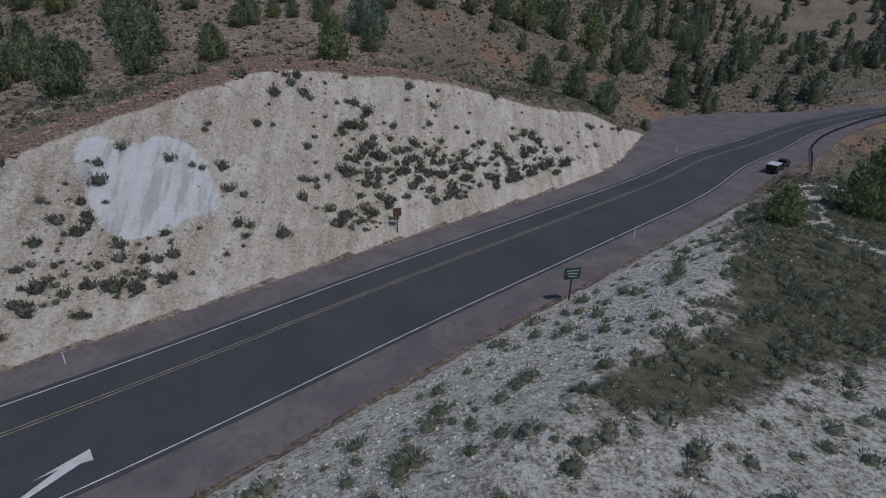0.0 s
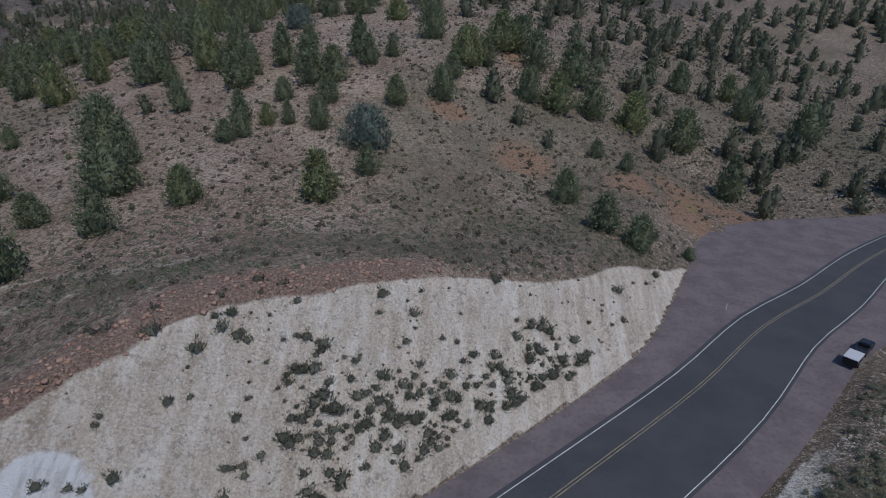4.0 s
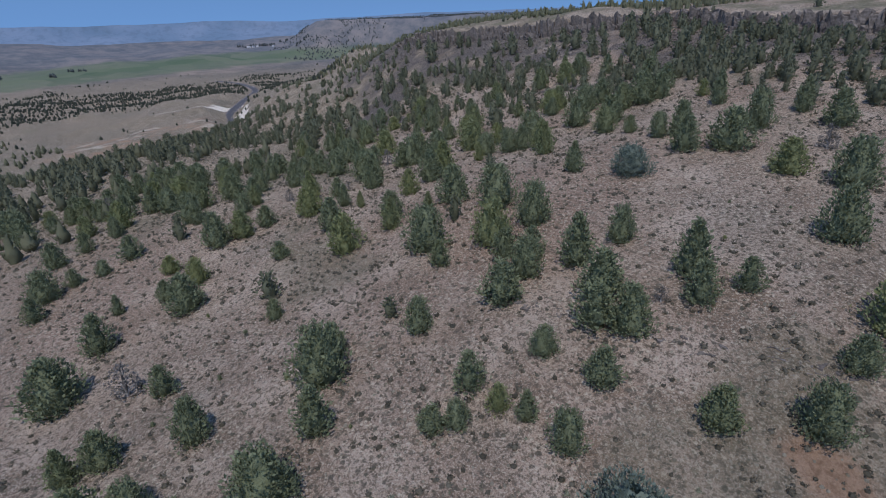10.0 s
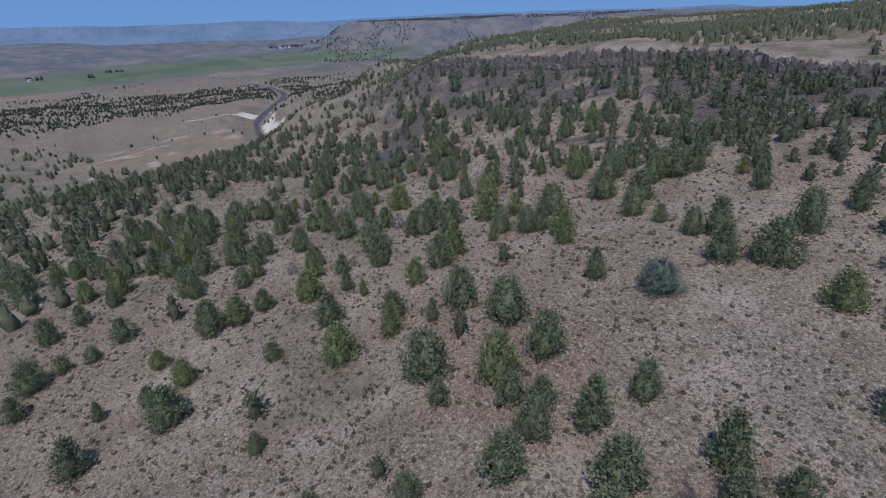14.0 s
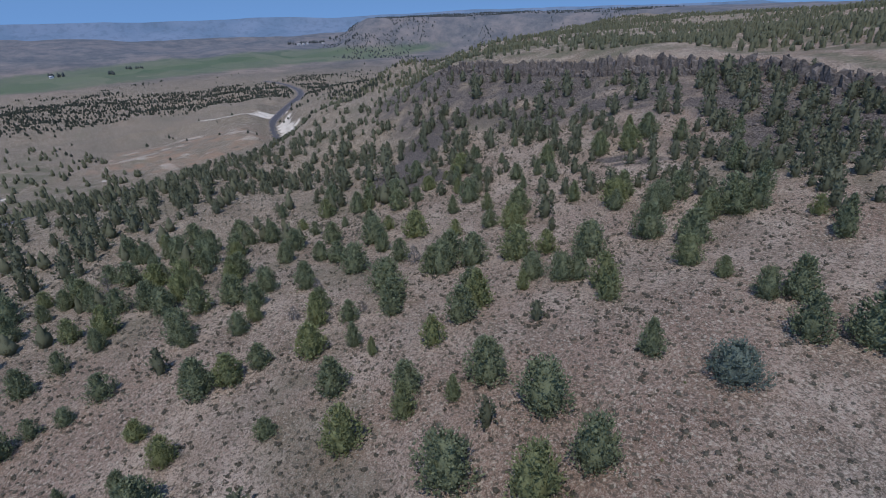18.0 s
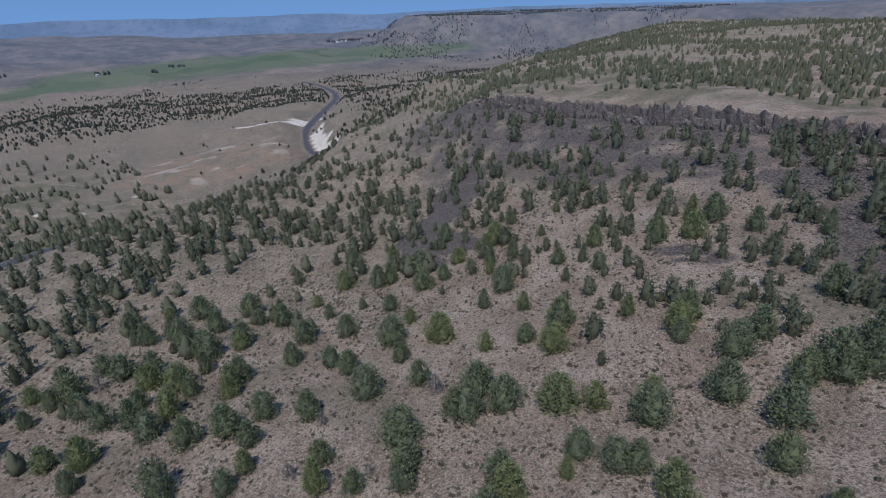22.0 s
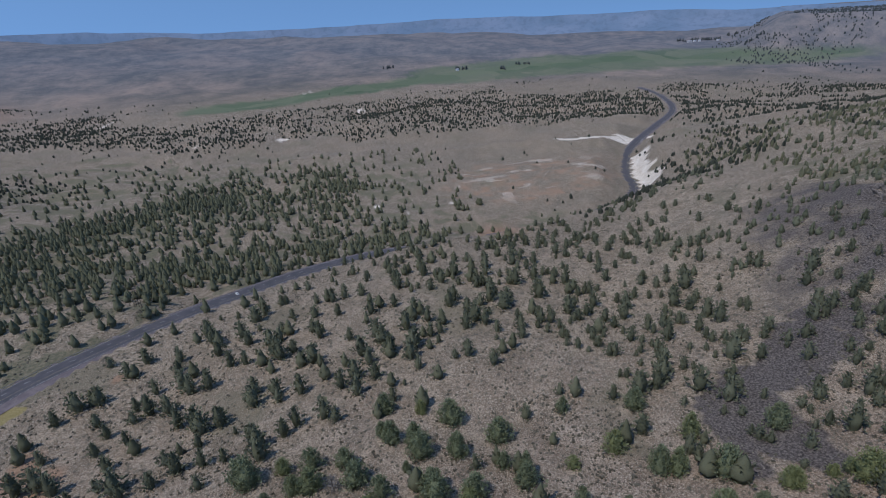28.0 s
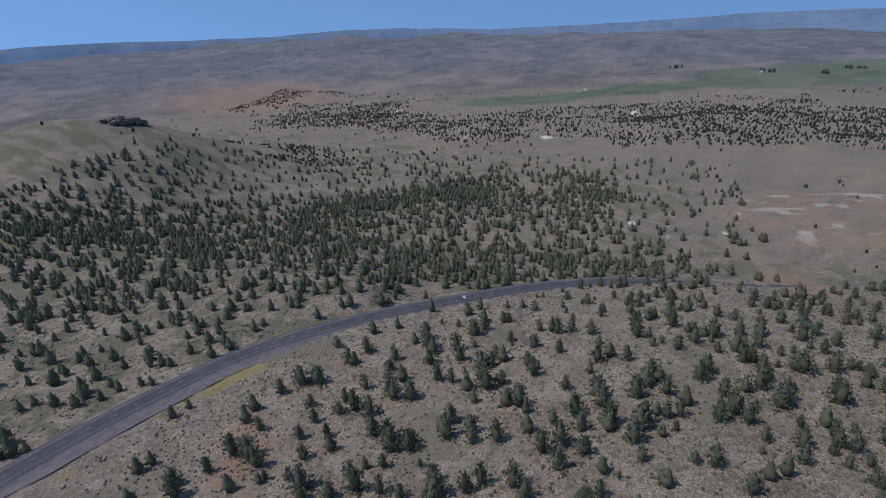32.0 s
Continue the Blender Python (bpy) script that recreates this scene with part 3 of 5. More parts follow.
# ---- ground ----
def graded(marks):
    """Grid lines with the spacing given between marks: (from, to, step)."""
    out = []
    for a, b, s in marks:
        n = max(1, int(round((b - a) / s)))
        out += [a + (b - a) * k / n for k in range(n)]
    return np.array(out + [marks[-1][1]])


def line_distance(x, y, pts):
    best = np.full(x.shape, 1e9)
    for (ax, ay), (bx, by) in zip(pts[:-1], pts[1:]):
        dx, dy = bx - ax, by - ay
        u = np.clip(((x - ax) * dx + (y - ay) * dy) / (dx * dx + dy * dy), 0, 1)
        best = np.minimum(best, np.hypot(x - ax - u * dx, y - ay - u * dy))
    return best


def blobs(x, y, spots):
    out = np.zeros(x.shape)
    for cx, cy, rx, ry in spots:
        out = np.maximum(out, 1.15 * np.exp(-((x - cx) / rx) ** 2 - ((y - cy) / ry) ** 2))
    return out


TRACK = [(84, 98), (66, 90), (60, 79), (53, 68), (53, 60), (56, 53), (60, 46), (70, 36), (82, 20)]
GREEN = [(-2140, -420), (-2230, -260), (-2400, 20), (-2540, 250), (-2680, 560), (-2760, 850), (-2700, 1150), (-2650, 1500), (-2560, 1900), (-2500, 2300)]
LEDGES = [(-1191, 562), (-1176, 626), (-1190, 690), (-1215, 740)]


SHELVES = [[(-92, 90), (-73, 92), (-57, 97), (-38, 98), (-23, 105), (-6, 110)], [(-80, 84), (-62, 86), (-50, 90), (-36, 91)]]
RED_FIELD = (-2180, -1560, 320, 430)


def sage_flat(x, y):
    """The sagebrush and olive grass on the shelf beside the pull-out, behind the chalky verge."""
    x, y = np.asarray(x, float), np.asarray(y, float)
    out = np.zeros(x.shape)
    m = (x > -20) & (x < 150) & (y > 0) & (y < 140)
    if m.any():
        px, py = x[m], y[m]
        d, side, _, rx = road_frame(px, py)
        over = d - road_half(side, rx)
        ragged = 7 * value_noise(px, py, 7, 25) + 4 * value_noise(px, py, 2.5, 26)
        out[m] = np.where(side < 0, smooth(12, 20, over + ragged + 11 * smooth(26, 40, px)) * smooth(21, 29, py - 0.25 * (px - 14) + 0.6 * ragged), 0)
    return out


SCREE = [(-336, 408), (-320, 390), (-313, 374), (-301, 354), (-292, 341), (-279, 341), (-266, 350)]


def soil_masks(x, y, z):
    d, s, rz, rx = road_frame(x, y)
    over = d - road_half(s, rx)
    depth = cut_depth(x, y)
    edge = value_noise(x, y, 14, 21) + 0.6 * value_noise(x, y, 5, 22)
    near = smooth(-95, -60, x) * smooth(66, 58, x) * smooth(150, 140, y)
    white = np.where((s > 0) & (over > 0.3), smooth(0.25, 1.2, depth), 0) * near
    # chalky bank across the road, breaking up away from it
    white = np.maximum(white, np.where((s < 0) & (over > 0.8), smooth(60, 30, over + 10 * edge), 0) * smooth(-90, -70, x) * smooth(62, 40, x) * (0.75 + 0.5 * edge) * (1 - 0.75 * sage_flat(x, y)))
    white = np.maximum(white, smooth(5, 0.5, np.abs(line_distance(x, y, [(34, 8), (46, 14), (62, 22)]) - 2)) * 0.6)
    white = np.maximum(white, smooth(2.6, 1.4, line_distance(x, y, TRACK)) * 0.62)
    # pale shelf above the cut, ledges and cuts down the valley
    for shelf in SHELVES:
        white = np.maximum(white, 0.5 * smooth(7.0, 0.4, line_distance(x, y, shelf) + 8 * edge) * (0.6 + 1.4 * edge))
    white = np.maximum(white, smooth(36, 6, line_distance(x, y, LEDGES) + 30 * edge) * 0.85)
    white = np.maximum(white, np.where((s > 0) & (rx < -860) & (rx > -1060), smooth(34, 10, over + 24 * edge) * (over > 0), 0))
    white = np.maximum(white, 0.75 * blobs(x, y, [(-1500, -60, 34, 16), (-1450, -250, 26, 12), (-900, 180, 18, 6), (-850, 225, 14, 5), (-1900, 120, 60, 20), (-1980, -700, 70, 18), (-775, 985, 40, 42), (-2420, -120, 90, 30), (-880, 290, 10, 5)]) * (0.7 + edge))
    bowl = smooth(1.1, 0.5, np.hypot((x + 985) / 230, (y - 430) / 210)) * (s < 0)
    white = np.maximum(white, bowl * smooth(0.12, 0.4, value_noise(x, y, 34, 95) + 0.8 * value_noise(x, y, 13, 96)) * 0.36)
    orange = blobs(x, y, [(72, 176, 17, 12), (62, 163, 10, 9), (18, 167, 9, 7), (50, 166, 9, 6), (140, 160, 12, 10), (-325, 38, 19, 11), (-345, 20, 20, 9), (-419, 33, 6, 4), (-300, 60, 8, 5), (0, 178, 7, 5), (111, 138, 9, 7), (19, 226, 8, 8)]) * (0.8 + 0.8 * edge)
    dark = blobs(x, y, [(-292, 348, 16, 10), (-281, 333, 10, 6), (-276, 350, 9, 7), (-316, 384, 12, 12), (-252, 424, 18, 9), (-154, 370, 15, 8), (-264, 328, 9, 5), (-243, 462, 26, 6), (-150, 438, 22, 7), (-320, 470, 22, 10), (-200, 428, 26, 10), (-90, 408, 24, 8), (-868, -690, 22, 26), (112, 131, 9, 4)]) * (0.8 + 1.9 * edge)
    dark = np.maximum(dark, 1.2 * smooth(17, 8, line_distance(x, y, SCREE) + 16 * edge))
    r = rim_side(x, y)
    dark = np.maximum(dark, np.where(r < 1, smooth(-150, -25, r) * 0.55 * (0.95 + 0.7 * edge), 0))
    dark = np.maximum(dark, smooth(3.4, 1.2, np.abs(r + 1.2)) * 0.9)
    yellow = np.where((s > 0) & (rx < -285) & (rx > -410), smooth(8.0, 2.0, np.abs(over - 4.5) + 6 * edge), 0) * (0.7 + 2.0 * value_noise(x, y, 22, 94) + edge)
    yellow = np.maximum(yellow, np.where((s < 0) & (np.abs(over - 0.6) < 0.9) & (x > -30) & (x < 40), 0.28, 0))
    yellow = np.maximum(yellow, 0.75 * blobs(x, y, [(67, 170, 8, 5)]) * (0.8 + 0.8 * edge))
    sage = smooth(0.05, 0.4, value_noise(x, y, 60, 31) + 0.3 * edge) * 0.4
    sage = np.maximum(np.where((s < 0) & (x > -40) & (x < 130), 0, sage), 0.6 * sage_flat(x, y))
    sage = np.maximum(sage, 0.4 * blobs(x, y, [(-5, 110, 45, 12), (-38, 92, 40, 14), (20, 130, 40, 16), (150, 230, 90, 60)]))
    sage = np.maximum(sage, smooth(0, 14, r) * smooth(230, 120, r) * (0.42 + 0.5 * edge))
    sage = np.maximum(sage, np.where((s < 0) & (x < -200), 0.3 + 1.4 * edge, 0) * (1 - bowl) * smooth(-1450, -1050, x - 0.3 * (y - 100)) * smooth(-1300, -1000, y))
    far = np.hypot(x + 150, y - 200)
    fields = smooth(130, 60, line_distance(x, y, GREEN) + 30 * edge) * smooth(1500, 1900, far)
    fields = np.maximum(fields, 0.85 * smooth(300, 200, line_distance(x, y, GREEN[4:]) + 60 * edge)) * smooth(-25, -50, z)
    orange = np.maximum(orange, 0.6 * blobs(x, y, [(-3000, 640, 110, 160), (-3150, 1180, 90, 130), (-700, 330, 90, 40)]))
    orange = np.maximum(orange, 0.95 * blobs(x, y, [RED_FIELD]))
    orange = np.maximum(orange, 0.42 * bowl * (0.8 + 0.9 * edge))
    orange = np.maximum(orange, smooth(2300, 3200, far) * 0.3 * smooth(1800, 600, y))
    run = (x + 32) * 0.74 + (y - 59.5) * 0.67
    chalk = np.where(s > 0, 1.1 * np.exp(-(run / 6.3) ** 4 - ((over - 11.6) / 3.8) ** 4), 0) + 0.8 * value_noise(run, over * 0.3, 4, 24) * (np.hypot(x + 32, y - 59.5) < 9)
    rubble = crest_zone(x, y) * (1.0 + 0.9 * edge)
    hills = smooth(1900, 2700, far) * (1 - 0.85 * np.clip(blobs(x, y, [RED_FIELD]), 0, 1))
    return np.stack([white, orange, dark], 1), np.stack([yellow, sage, fields], 1), np.stack([chalk * near, rubble, hills], 1)


gx = graded([(-4900, -3400, 100), (-3400, -1700, 34), (-1700, -800, 11), (-800, -420, 8), (-420, -90, 4.4), (-90, 100, 0.8), (100, 300, 3), (300, 1000, 40), (1000, 3000, 200)])
gy = graded([(-3500, -2300, 120), (-2300, -1200, 45), (-1200, -300, 25), (-300, -20, 5), (-20, 160, 0.8), (160, 440, 4.4), (440, 490, 2.2), (490, 900, 7), (900, 1140, 11), (1140, 2300, 24), (2300, 4900, 110)])
mx, my = np.meshgrid(gx, gy, indexing="ij")
vx, vy = mx.ravel(), my.ravel()
vz = height(vx, vy)
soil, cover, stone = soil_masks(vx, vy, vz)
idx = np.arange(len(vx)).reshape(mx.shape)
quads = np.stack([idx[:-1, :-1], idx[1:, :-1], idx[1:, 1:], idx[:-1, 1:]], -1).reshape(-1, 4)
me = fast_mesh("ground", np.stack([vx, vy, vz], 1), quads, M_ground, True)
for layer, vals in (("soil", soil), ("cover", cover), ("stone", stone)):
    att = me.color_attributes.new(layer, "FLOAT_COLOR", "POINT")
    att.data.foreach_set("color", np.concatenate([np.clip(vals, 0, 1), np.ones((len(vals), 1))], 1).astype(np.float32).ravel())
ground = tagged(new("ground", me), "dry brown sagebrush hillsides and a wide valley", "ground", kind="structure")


# ---- highway ----
def right_edge(x):
    """Offset of the lane edge on the downhill side: two lanes that merge into one past the pull-out."""
    return -9.4 + 5.4 * float(smooth(30, 130, np.array(x)))


def ribbon(name, near, far, mat, lift, x0=-1e9, x1=1e9):
    """A strip along the highway between two offsets (numbers, or functions of x) from its centre."""
    v, f = [], []
    for i in range(len(LINE)):
        if not x0 <= LINE[i, 0] <= x1:
            continue
        for o in (near, far):
            o = o(LINE[i, 0]) if callable(o) else o
            v.append((LINE[i, 0] + NOR[i, 0] * o, LINE[i, 1] + NOR[i, 1] * o, LINE[i, 2] + lift))
        k = len(v)
        if k >= 4:
            f.append((k - 4, k - 2, k - 1, k - 3))
    return fast_mesh(name, v, f, mat)


def shoulder_up(x):
    wide = float(road_half(np.array([1.0]), np.array([float(x)]))[0])
    return (min(10.0, wide) if x < -1000 else wide) - 0.25


def shoulder_down(x):
    return -min(13.0, float(road_half(np.array([-1.0]), np.array([float(x)]))[0])) + 0.2 if x < -1000 else -float(road_half(np.array([-1.0]), np.array([float(x)]))[0]) + 0.2


pavement = tagged(new("pavement", ribbon("pavement", shoulder_up, shoulder_down, M_shoulder, -0.03)), "purple-brown gravel shoulder and pull-out beside the highway", "shoulder", kind="structure")
road = tagged(new("road", ribbon("road", 4.6, lambda x: right_edge(x) - 0.5, M_asphalt, 0.02)), "dark worn asphalt highway curving round the hill", "road", kind="structure")
for o, wid, mat in ((3.9, 0.13, M_white_line), (0.2, 0.11, M_yellow_line), (-0.2, 0.11, M_yellow_line)):
    part("road_line", ribbon("road_line", o + wid / 2, o - wid / 2, mat, 0.035), road)
part("road_line", ribbon("road_line", lambda x: right_edge(x) + 0.06, lambda x: right_edge(x) - 0.06, M_white_line, 0.035), road)

# lane-merge arrow
ax = Vector((0.74, 0.67, 0)).normalized()
an = Vector((-ax.y, ax.x, 0))
arrow_shape = [(0, 0), (-1.5, -1.84), (-2.57, -1.5), (-5.5, -2.46), (-9, -3.4), (-9, -3.05), (-6.2, -2.17), (-3.86, -1.1), (-5.44, -1.13)]
bm = bmesh.new()
tip = Vector((-23.97, 31.37, 0.26))
bm.faces.new([bm.verts.new(tip + ax * a + an * b) for a, b in arrow_shape][::-1])
part("arrow_marking", bm_mesh("arrow_marking", bm, M_arrow), road, "white lane-merge arrow painted on the asphalt")

DASH_I = [i for i in range(len(LINE)) if -720 < LINE[i, 0] < -40]
for n, i in enumerate(DASH_I[::2]):
    j = i + 1
    a, b = LINE[i], LINE[i] + (LINE[j] - LINE[i]) * 0.55
    v = []
    for q in (a, b):
        for o in (-4.75, -4.9):
            v.append((q[0] + NOR[i, 0] * o, q[1] + NOR[i, 1] * o, q[2] + 0.035))
    part("lane_dash", fast_mesh("lane_dash", v, [(0, 2, 3, 1)], M_white_line), road)


# ---- roadside furniture ----
POST_MESH = box_mesh("post", M_rail, 0.16, 0.2, 1.15, 0.0, 0, 0, 0.45)


def guardrail(pts, label, step_m=1.9):
    """A W-beam rail on posts along a ground line."""
    line = spline_line([(a, b, 0) for a, b in pts], step_m)
    line[:, 2] = height(line[:, 0], line[:, 1])
    root = tagged(new("guardrail"), label, "guardrail")
    tan = np.gradient(line[:, :2], axis=0)
    tan /= np.linalg.norm(tan, axis=1)[:, None]
    profile = [(0.0, 0.52), (0.07, 0.57), (0.0, 0.66), (0.07, 0.75), (0.0, 0.82), (-0.02, 0.82), (-0.02, 0.52)]
    v, f = [], []
    for k, q in enumerate(line):
        for o, h in profile:
            v.append((q[0] - tan[k, 1] * (o + 0.1), q[1] + tan[k, 0] * (o + 0.1), q[2] + h))
    n = len(profile)
    for k in range(len(line) - 1):
        for a in range(n):
            b = (a + 1) % n
            f.append((k * n + a, k * n + b, (k + 1) * n + b, (k + 1) * n + a))
    part("rail_beam", fast_mesh("rail_beam", v, f, M_steel if "grey" in label else M_rail), root)
    for k, q in enumerate(line):
        p = part("post", POST_MESH, root)
        p.matrix_basis = Matrix.Translation((q[0], q[1], q[2])) @ Matrix.Rotation(math.atan2(tan[k, 1], tan[k, 0]), 4, "Z")
    return root


guardrail([(80, 109), (84.5, 116), (91, 126), (103.4, 139.5), (123.2, 155.8), (142.9, 169.7), (162, 180), (190, 188), (225, 192), (270, 192)], "dark weathered steel guardrail on posts round the outer curve")
guardrail([(112, 190), (135, 196), (165, 203), (200, 209), (240, 211)], "grey guardrail on the far side of the curve")
west = [i for i in range(len(LINE)) if -600 < LINE[i, 0] < -215]
guardrail([(LINE[i, 0] - NOR[i, 0] * 11.2, LINE[i, 1] - NOR[i, 1] * 11.2) for i in west[::4]], "long grey guardrail along the outer edge of the highway", 2.6)


def delineator(x, y):
    z = ground_at(x, y)
    root = tagged(new("delineator_post"), "thin white roadside marker post with a reflector", "marker post", "roadside marker posts")
    root.matrix_basis = Matrix.Translation((x, y, z))
    part("post", box_mesh("post", M_white_plastic, 0.1, 0.05, 1.4, 0.0, 0, 0, 0.65), root)
    part("reflector", box_mesh("reflector", M_steel, 0.09, 0.02, 0.16, 0.0, 0, -0.04, 1.25), root)


for x, y in ((-33, 40), (29, 70.5), (56, 121)):
    delineator(x, y)


def road_sign(x, y, yaw, w, h, post_h, mat, label, bars, lean=0.0):
    root = tagged(new("road_sign"), label, "road sign")
    root.matrix_basis = Matrix.Translation((x, y, ground_at(x, y) - 0.1)) @ Matrix.Rotation(radians(yaw), 4, "Z") @ Matrix.Rotation(radians(lean), 4, "Y")
    part("post", box_mesh("post", M_post_wood, 0.14, 0.14, post_h, 0.01, 0, 0, post_h / 2), root)
    panel = part("panel", box_mesh("panel", mat, w, 0.04, h, 0.01, 0, -0.1, post_h - h / 2 + 0.1), root)
    part("rim", box_mesh("rim", M_steel, w + 0.08, 0.02, h + 0.08, 0.0, 0, -0.065, post_h - h / 2 + 0.1), root)
    for k in range(bars):
        part("lettering_bar", box_mesh("lettering_bar", M_sign_bar, w * (0.75 - 0.12 * k), 0.01, 0.09, 0.0, 0, -0.126, post_h + 0.1 - h * (k + 1) / (bars + 1)), panel)


road_sign(15.0, 51.0, 12, 1.9, 1.35, 4.0, M_sign_green, "dark green road sign on a wooden post by the gravel", 3)
road_sign(-5.0, 69.5, 20, 1.15, 1.15, 3.6, M_sign_brown, "faded brown square sign on a post below the cut", 0)


def wheel(root, x, y, r=0.38):
    bm = bmesh.new()
    bmesh.ops.create_cone(bm, cap_ends=True, segments=20, radius1=r, radius2=r, depth=0.24)
    bmesh.ops.bevel(bm, geom=[e for e in bm.edges if abs(e.verts[0].co.z - e.verts[1].co.z) < 0.01], offset=0.04, segments=2, affect="EDGES")
    w = part("wheel", bm_mesh("wheel", bm, M_tyre), root)
    w.matrix_basis = Matrix.Translation((x, y, r)) @ Matrix.Rotation(radians(90), 4, "X")
    bm = bmesh.new()
    bmesh.ops.create_cone(bm, cap_ends=True, segments=14, radius1=r * 0.6, radius2=r * 0.5, depth=0.26)
    part("rim", bm_mesh("rim", bm, M_steel), w)


def vehicle(label, x, y, yaw, kind, paint):
    root = tagged(new("pickup_truck" if kind == "pickup" else "car"), label, "pickup truck" if kind == "pickup" else "car")
    root.matrix_basis = Matrix.Translation((x, y, ground_at(x, y) + 0.16)) @ Matrix.Rotation(radians(yaw), 4, "Z")
    long = 5.6 if kind == "pickup" else 4.6
    bm = bmesh.new()
    add_box(bm, 0, 0, 0.75, long, 1.9, 0.6, 0.12, 0.97)
    if kind == "pickup":
        add_box(bm, 0.35, 0, 1.35, 1.9, 1.7, 0.7, 0.14, 0.82)
        add_box(bm, -1.75, 0.85, 1.15, 2.0, 0.1, 0.3, 0.03)
        add_box(bm, -1.75, -0.85, 1.15, 2.0, 0.1, 0.3, 0.03)
        add_box(bm, -2.72, 0, 1.12, 0.08, 1.7, 0.3, 0.02)
    else:
        add_box(bm, -0.2, 0, 1.3, 2.6, 1.65, 0.6, 0.16, 0.74)
    part("body", bm_mesh("body", bm, paint), root)
    cab = 0.35 if kind == "pickup" else -0.2
    cl = 1.9 if kind == "pickup" else 2.6
    part("windscreen", box_mesh("windscreen", M_glass, 0.08, 1.45, 0.42, 0.02, cab + cl * 0.46, 0, 1.36), root)
    part("rear_window", box_mesh("rear_window", M_glass, 0.08, 1.4, 0.4, 0.02, cab - cl * 0.46, 0, 1.38), root)
    for side in (0.82, -0.82):
        part("side_window", box_mesh("side_window", M_glass, cl * 0.72, 0.06, 0.36, 0.02, cab, side, 1.36), root)
        part("tail_light", box_mesh("tail_light", M_lamp_red, 0.05, 0.18, 0.22, 0.01, -long / 2, side * 0.95, 0.9), root)
        part("headlight", box_mesh("headlight", M_steel, 0.05, 0.3, 0.16, 0.01, long / 2, side * 0.8, 0.82), root)
    part("front_bumper", box_mesh("front_bumper", M_car_grey, 0.14, 1.8, 0.2, 0.03, long / 2 + 0.03, 0, 0.5), root)
    part("rear_bumper", box_mesh("rear_bumper", M_car_grey, 0.14, 1.8, 0.2, 0.03, -long / 2 - 0.03, 0, 0.5), root)
    for wx in (long * 0.31, -long * 0.31):
        for wy in (0.85, -0.85):
            wheel(root, wx, wy)
    return root


road_yaw = math.degrees(math.atan2(0.68, 0.73))
vehicle("black pickup truck parked on the gravel shoulder", 73.2, 108.6, road_yaw, "pickup", M_car_black)
vehicle("dark sedan on the far bend of the highway", 164.0, 189.0, 24, "car", M_car_black)
vehicle("small white car on the highway among junipers", -541.5, 72.5, 220, "car", M_car_white)

trailer = tagged(new("utility_trailer"), "boxy dark utility trailer with a pale grey lid behind the pickup", "trailer")
trailer.matrix_basis = Matrix.Translation((68.9, 104.6, ground_at(68.9, 104.6) + 0.16)) @ Matrix.Rotation(radians(road_yaw), 4, "Z")
part("body", box_mesh("body", M_car_black, 3.2, 2.0, 1.25, 0.06, 0, 0, 1.15), trailer)
part("lid", box_mesh("lid", M_car_grey, 3.3, 2.1, 0.12, 0.04, 0, 0, 1.84), trailer)
part("tailgate", box_mesh("tailgate", M_tyre, 0.06, 1.7, 1.0, 0.02, -1.63, 0, 1.15), trailer)
part("drawbar", box_mesh("drawbar", M_rail, 1.3, 0.12, 0.12, 0.02, 2.1, 0, 0.55), trailer)
for side in (0.8, -0.8):
    part("tail_light", box_mesh("tail_light", M_lamp_red, 0.05, 0.16, 0.2, 0.01, -1.64, side, 0.72), trailer)
    wheel(trailer, -0.2, side * 1.25, 0.36)


def power_pole(x, y):
    root = tagged(new("power_pole"), "three dark wooden power poles with a crossarm above the trees", "power pole", "power line")
    root.matrix_basis = Matrix.Translation((x, y, ground_at(x, y) - 0.3)) @ Matrix.Rotation(radians(50), 4, "Z")
    for o in (-4.2, 0, 4.2):
        p = part("pole", tube_mesh("pole", M_post_wood, 0.22, 0.15, 16), root)
        p.location = (o, 0, 0)
        i = part("insulator", tube_mesh("insulator", M_steel, 0.08, 0.05, 0.7, 8), root)
        i.location = (o, 0, 16)
    part("crossarm", box_mesh("crossarm", M_post_wood, 9.6, 0.2, 0.25, 0.02, 0, 0, 14.6), root)


power_pole(-407, -62)
power_pole(-510, 10)


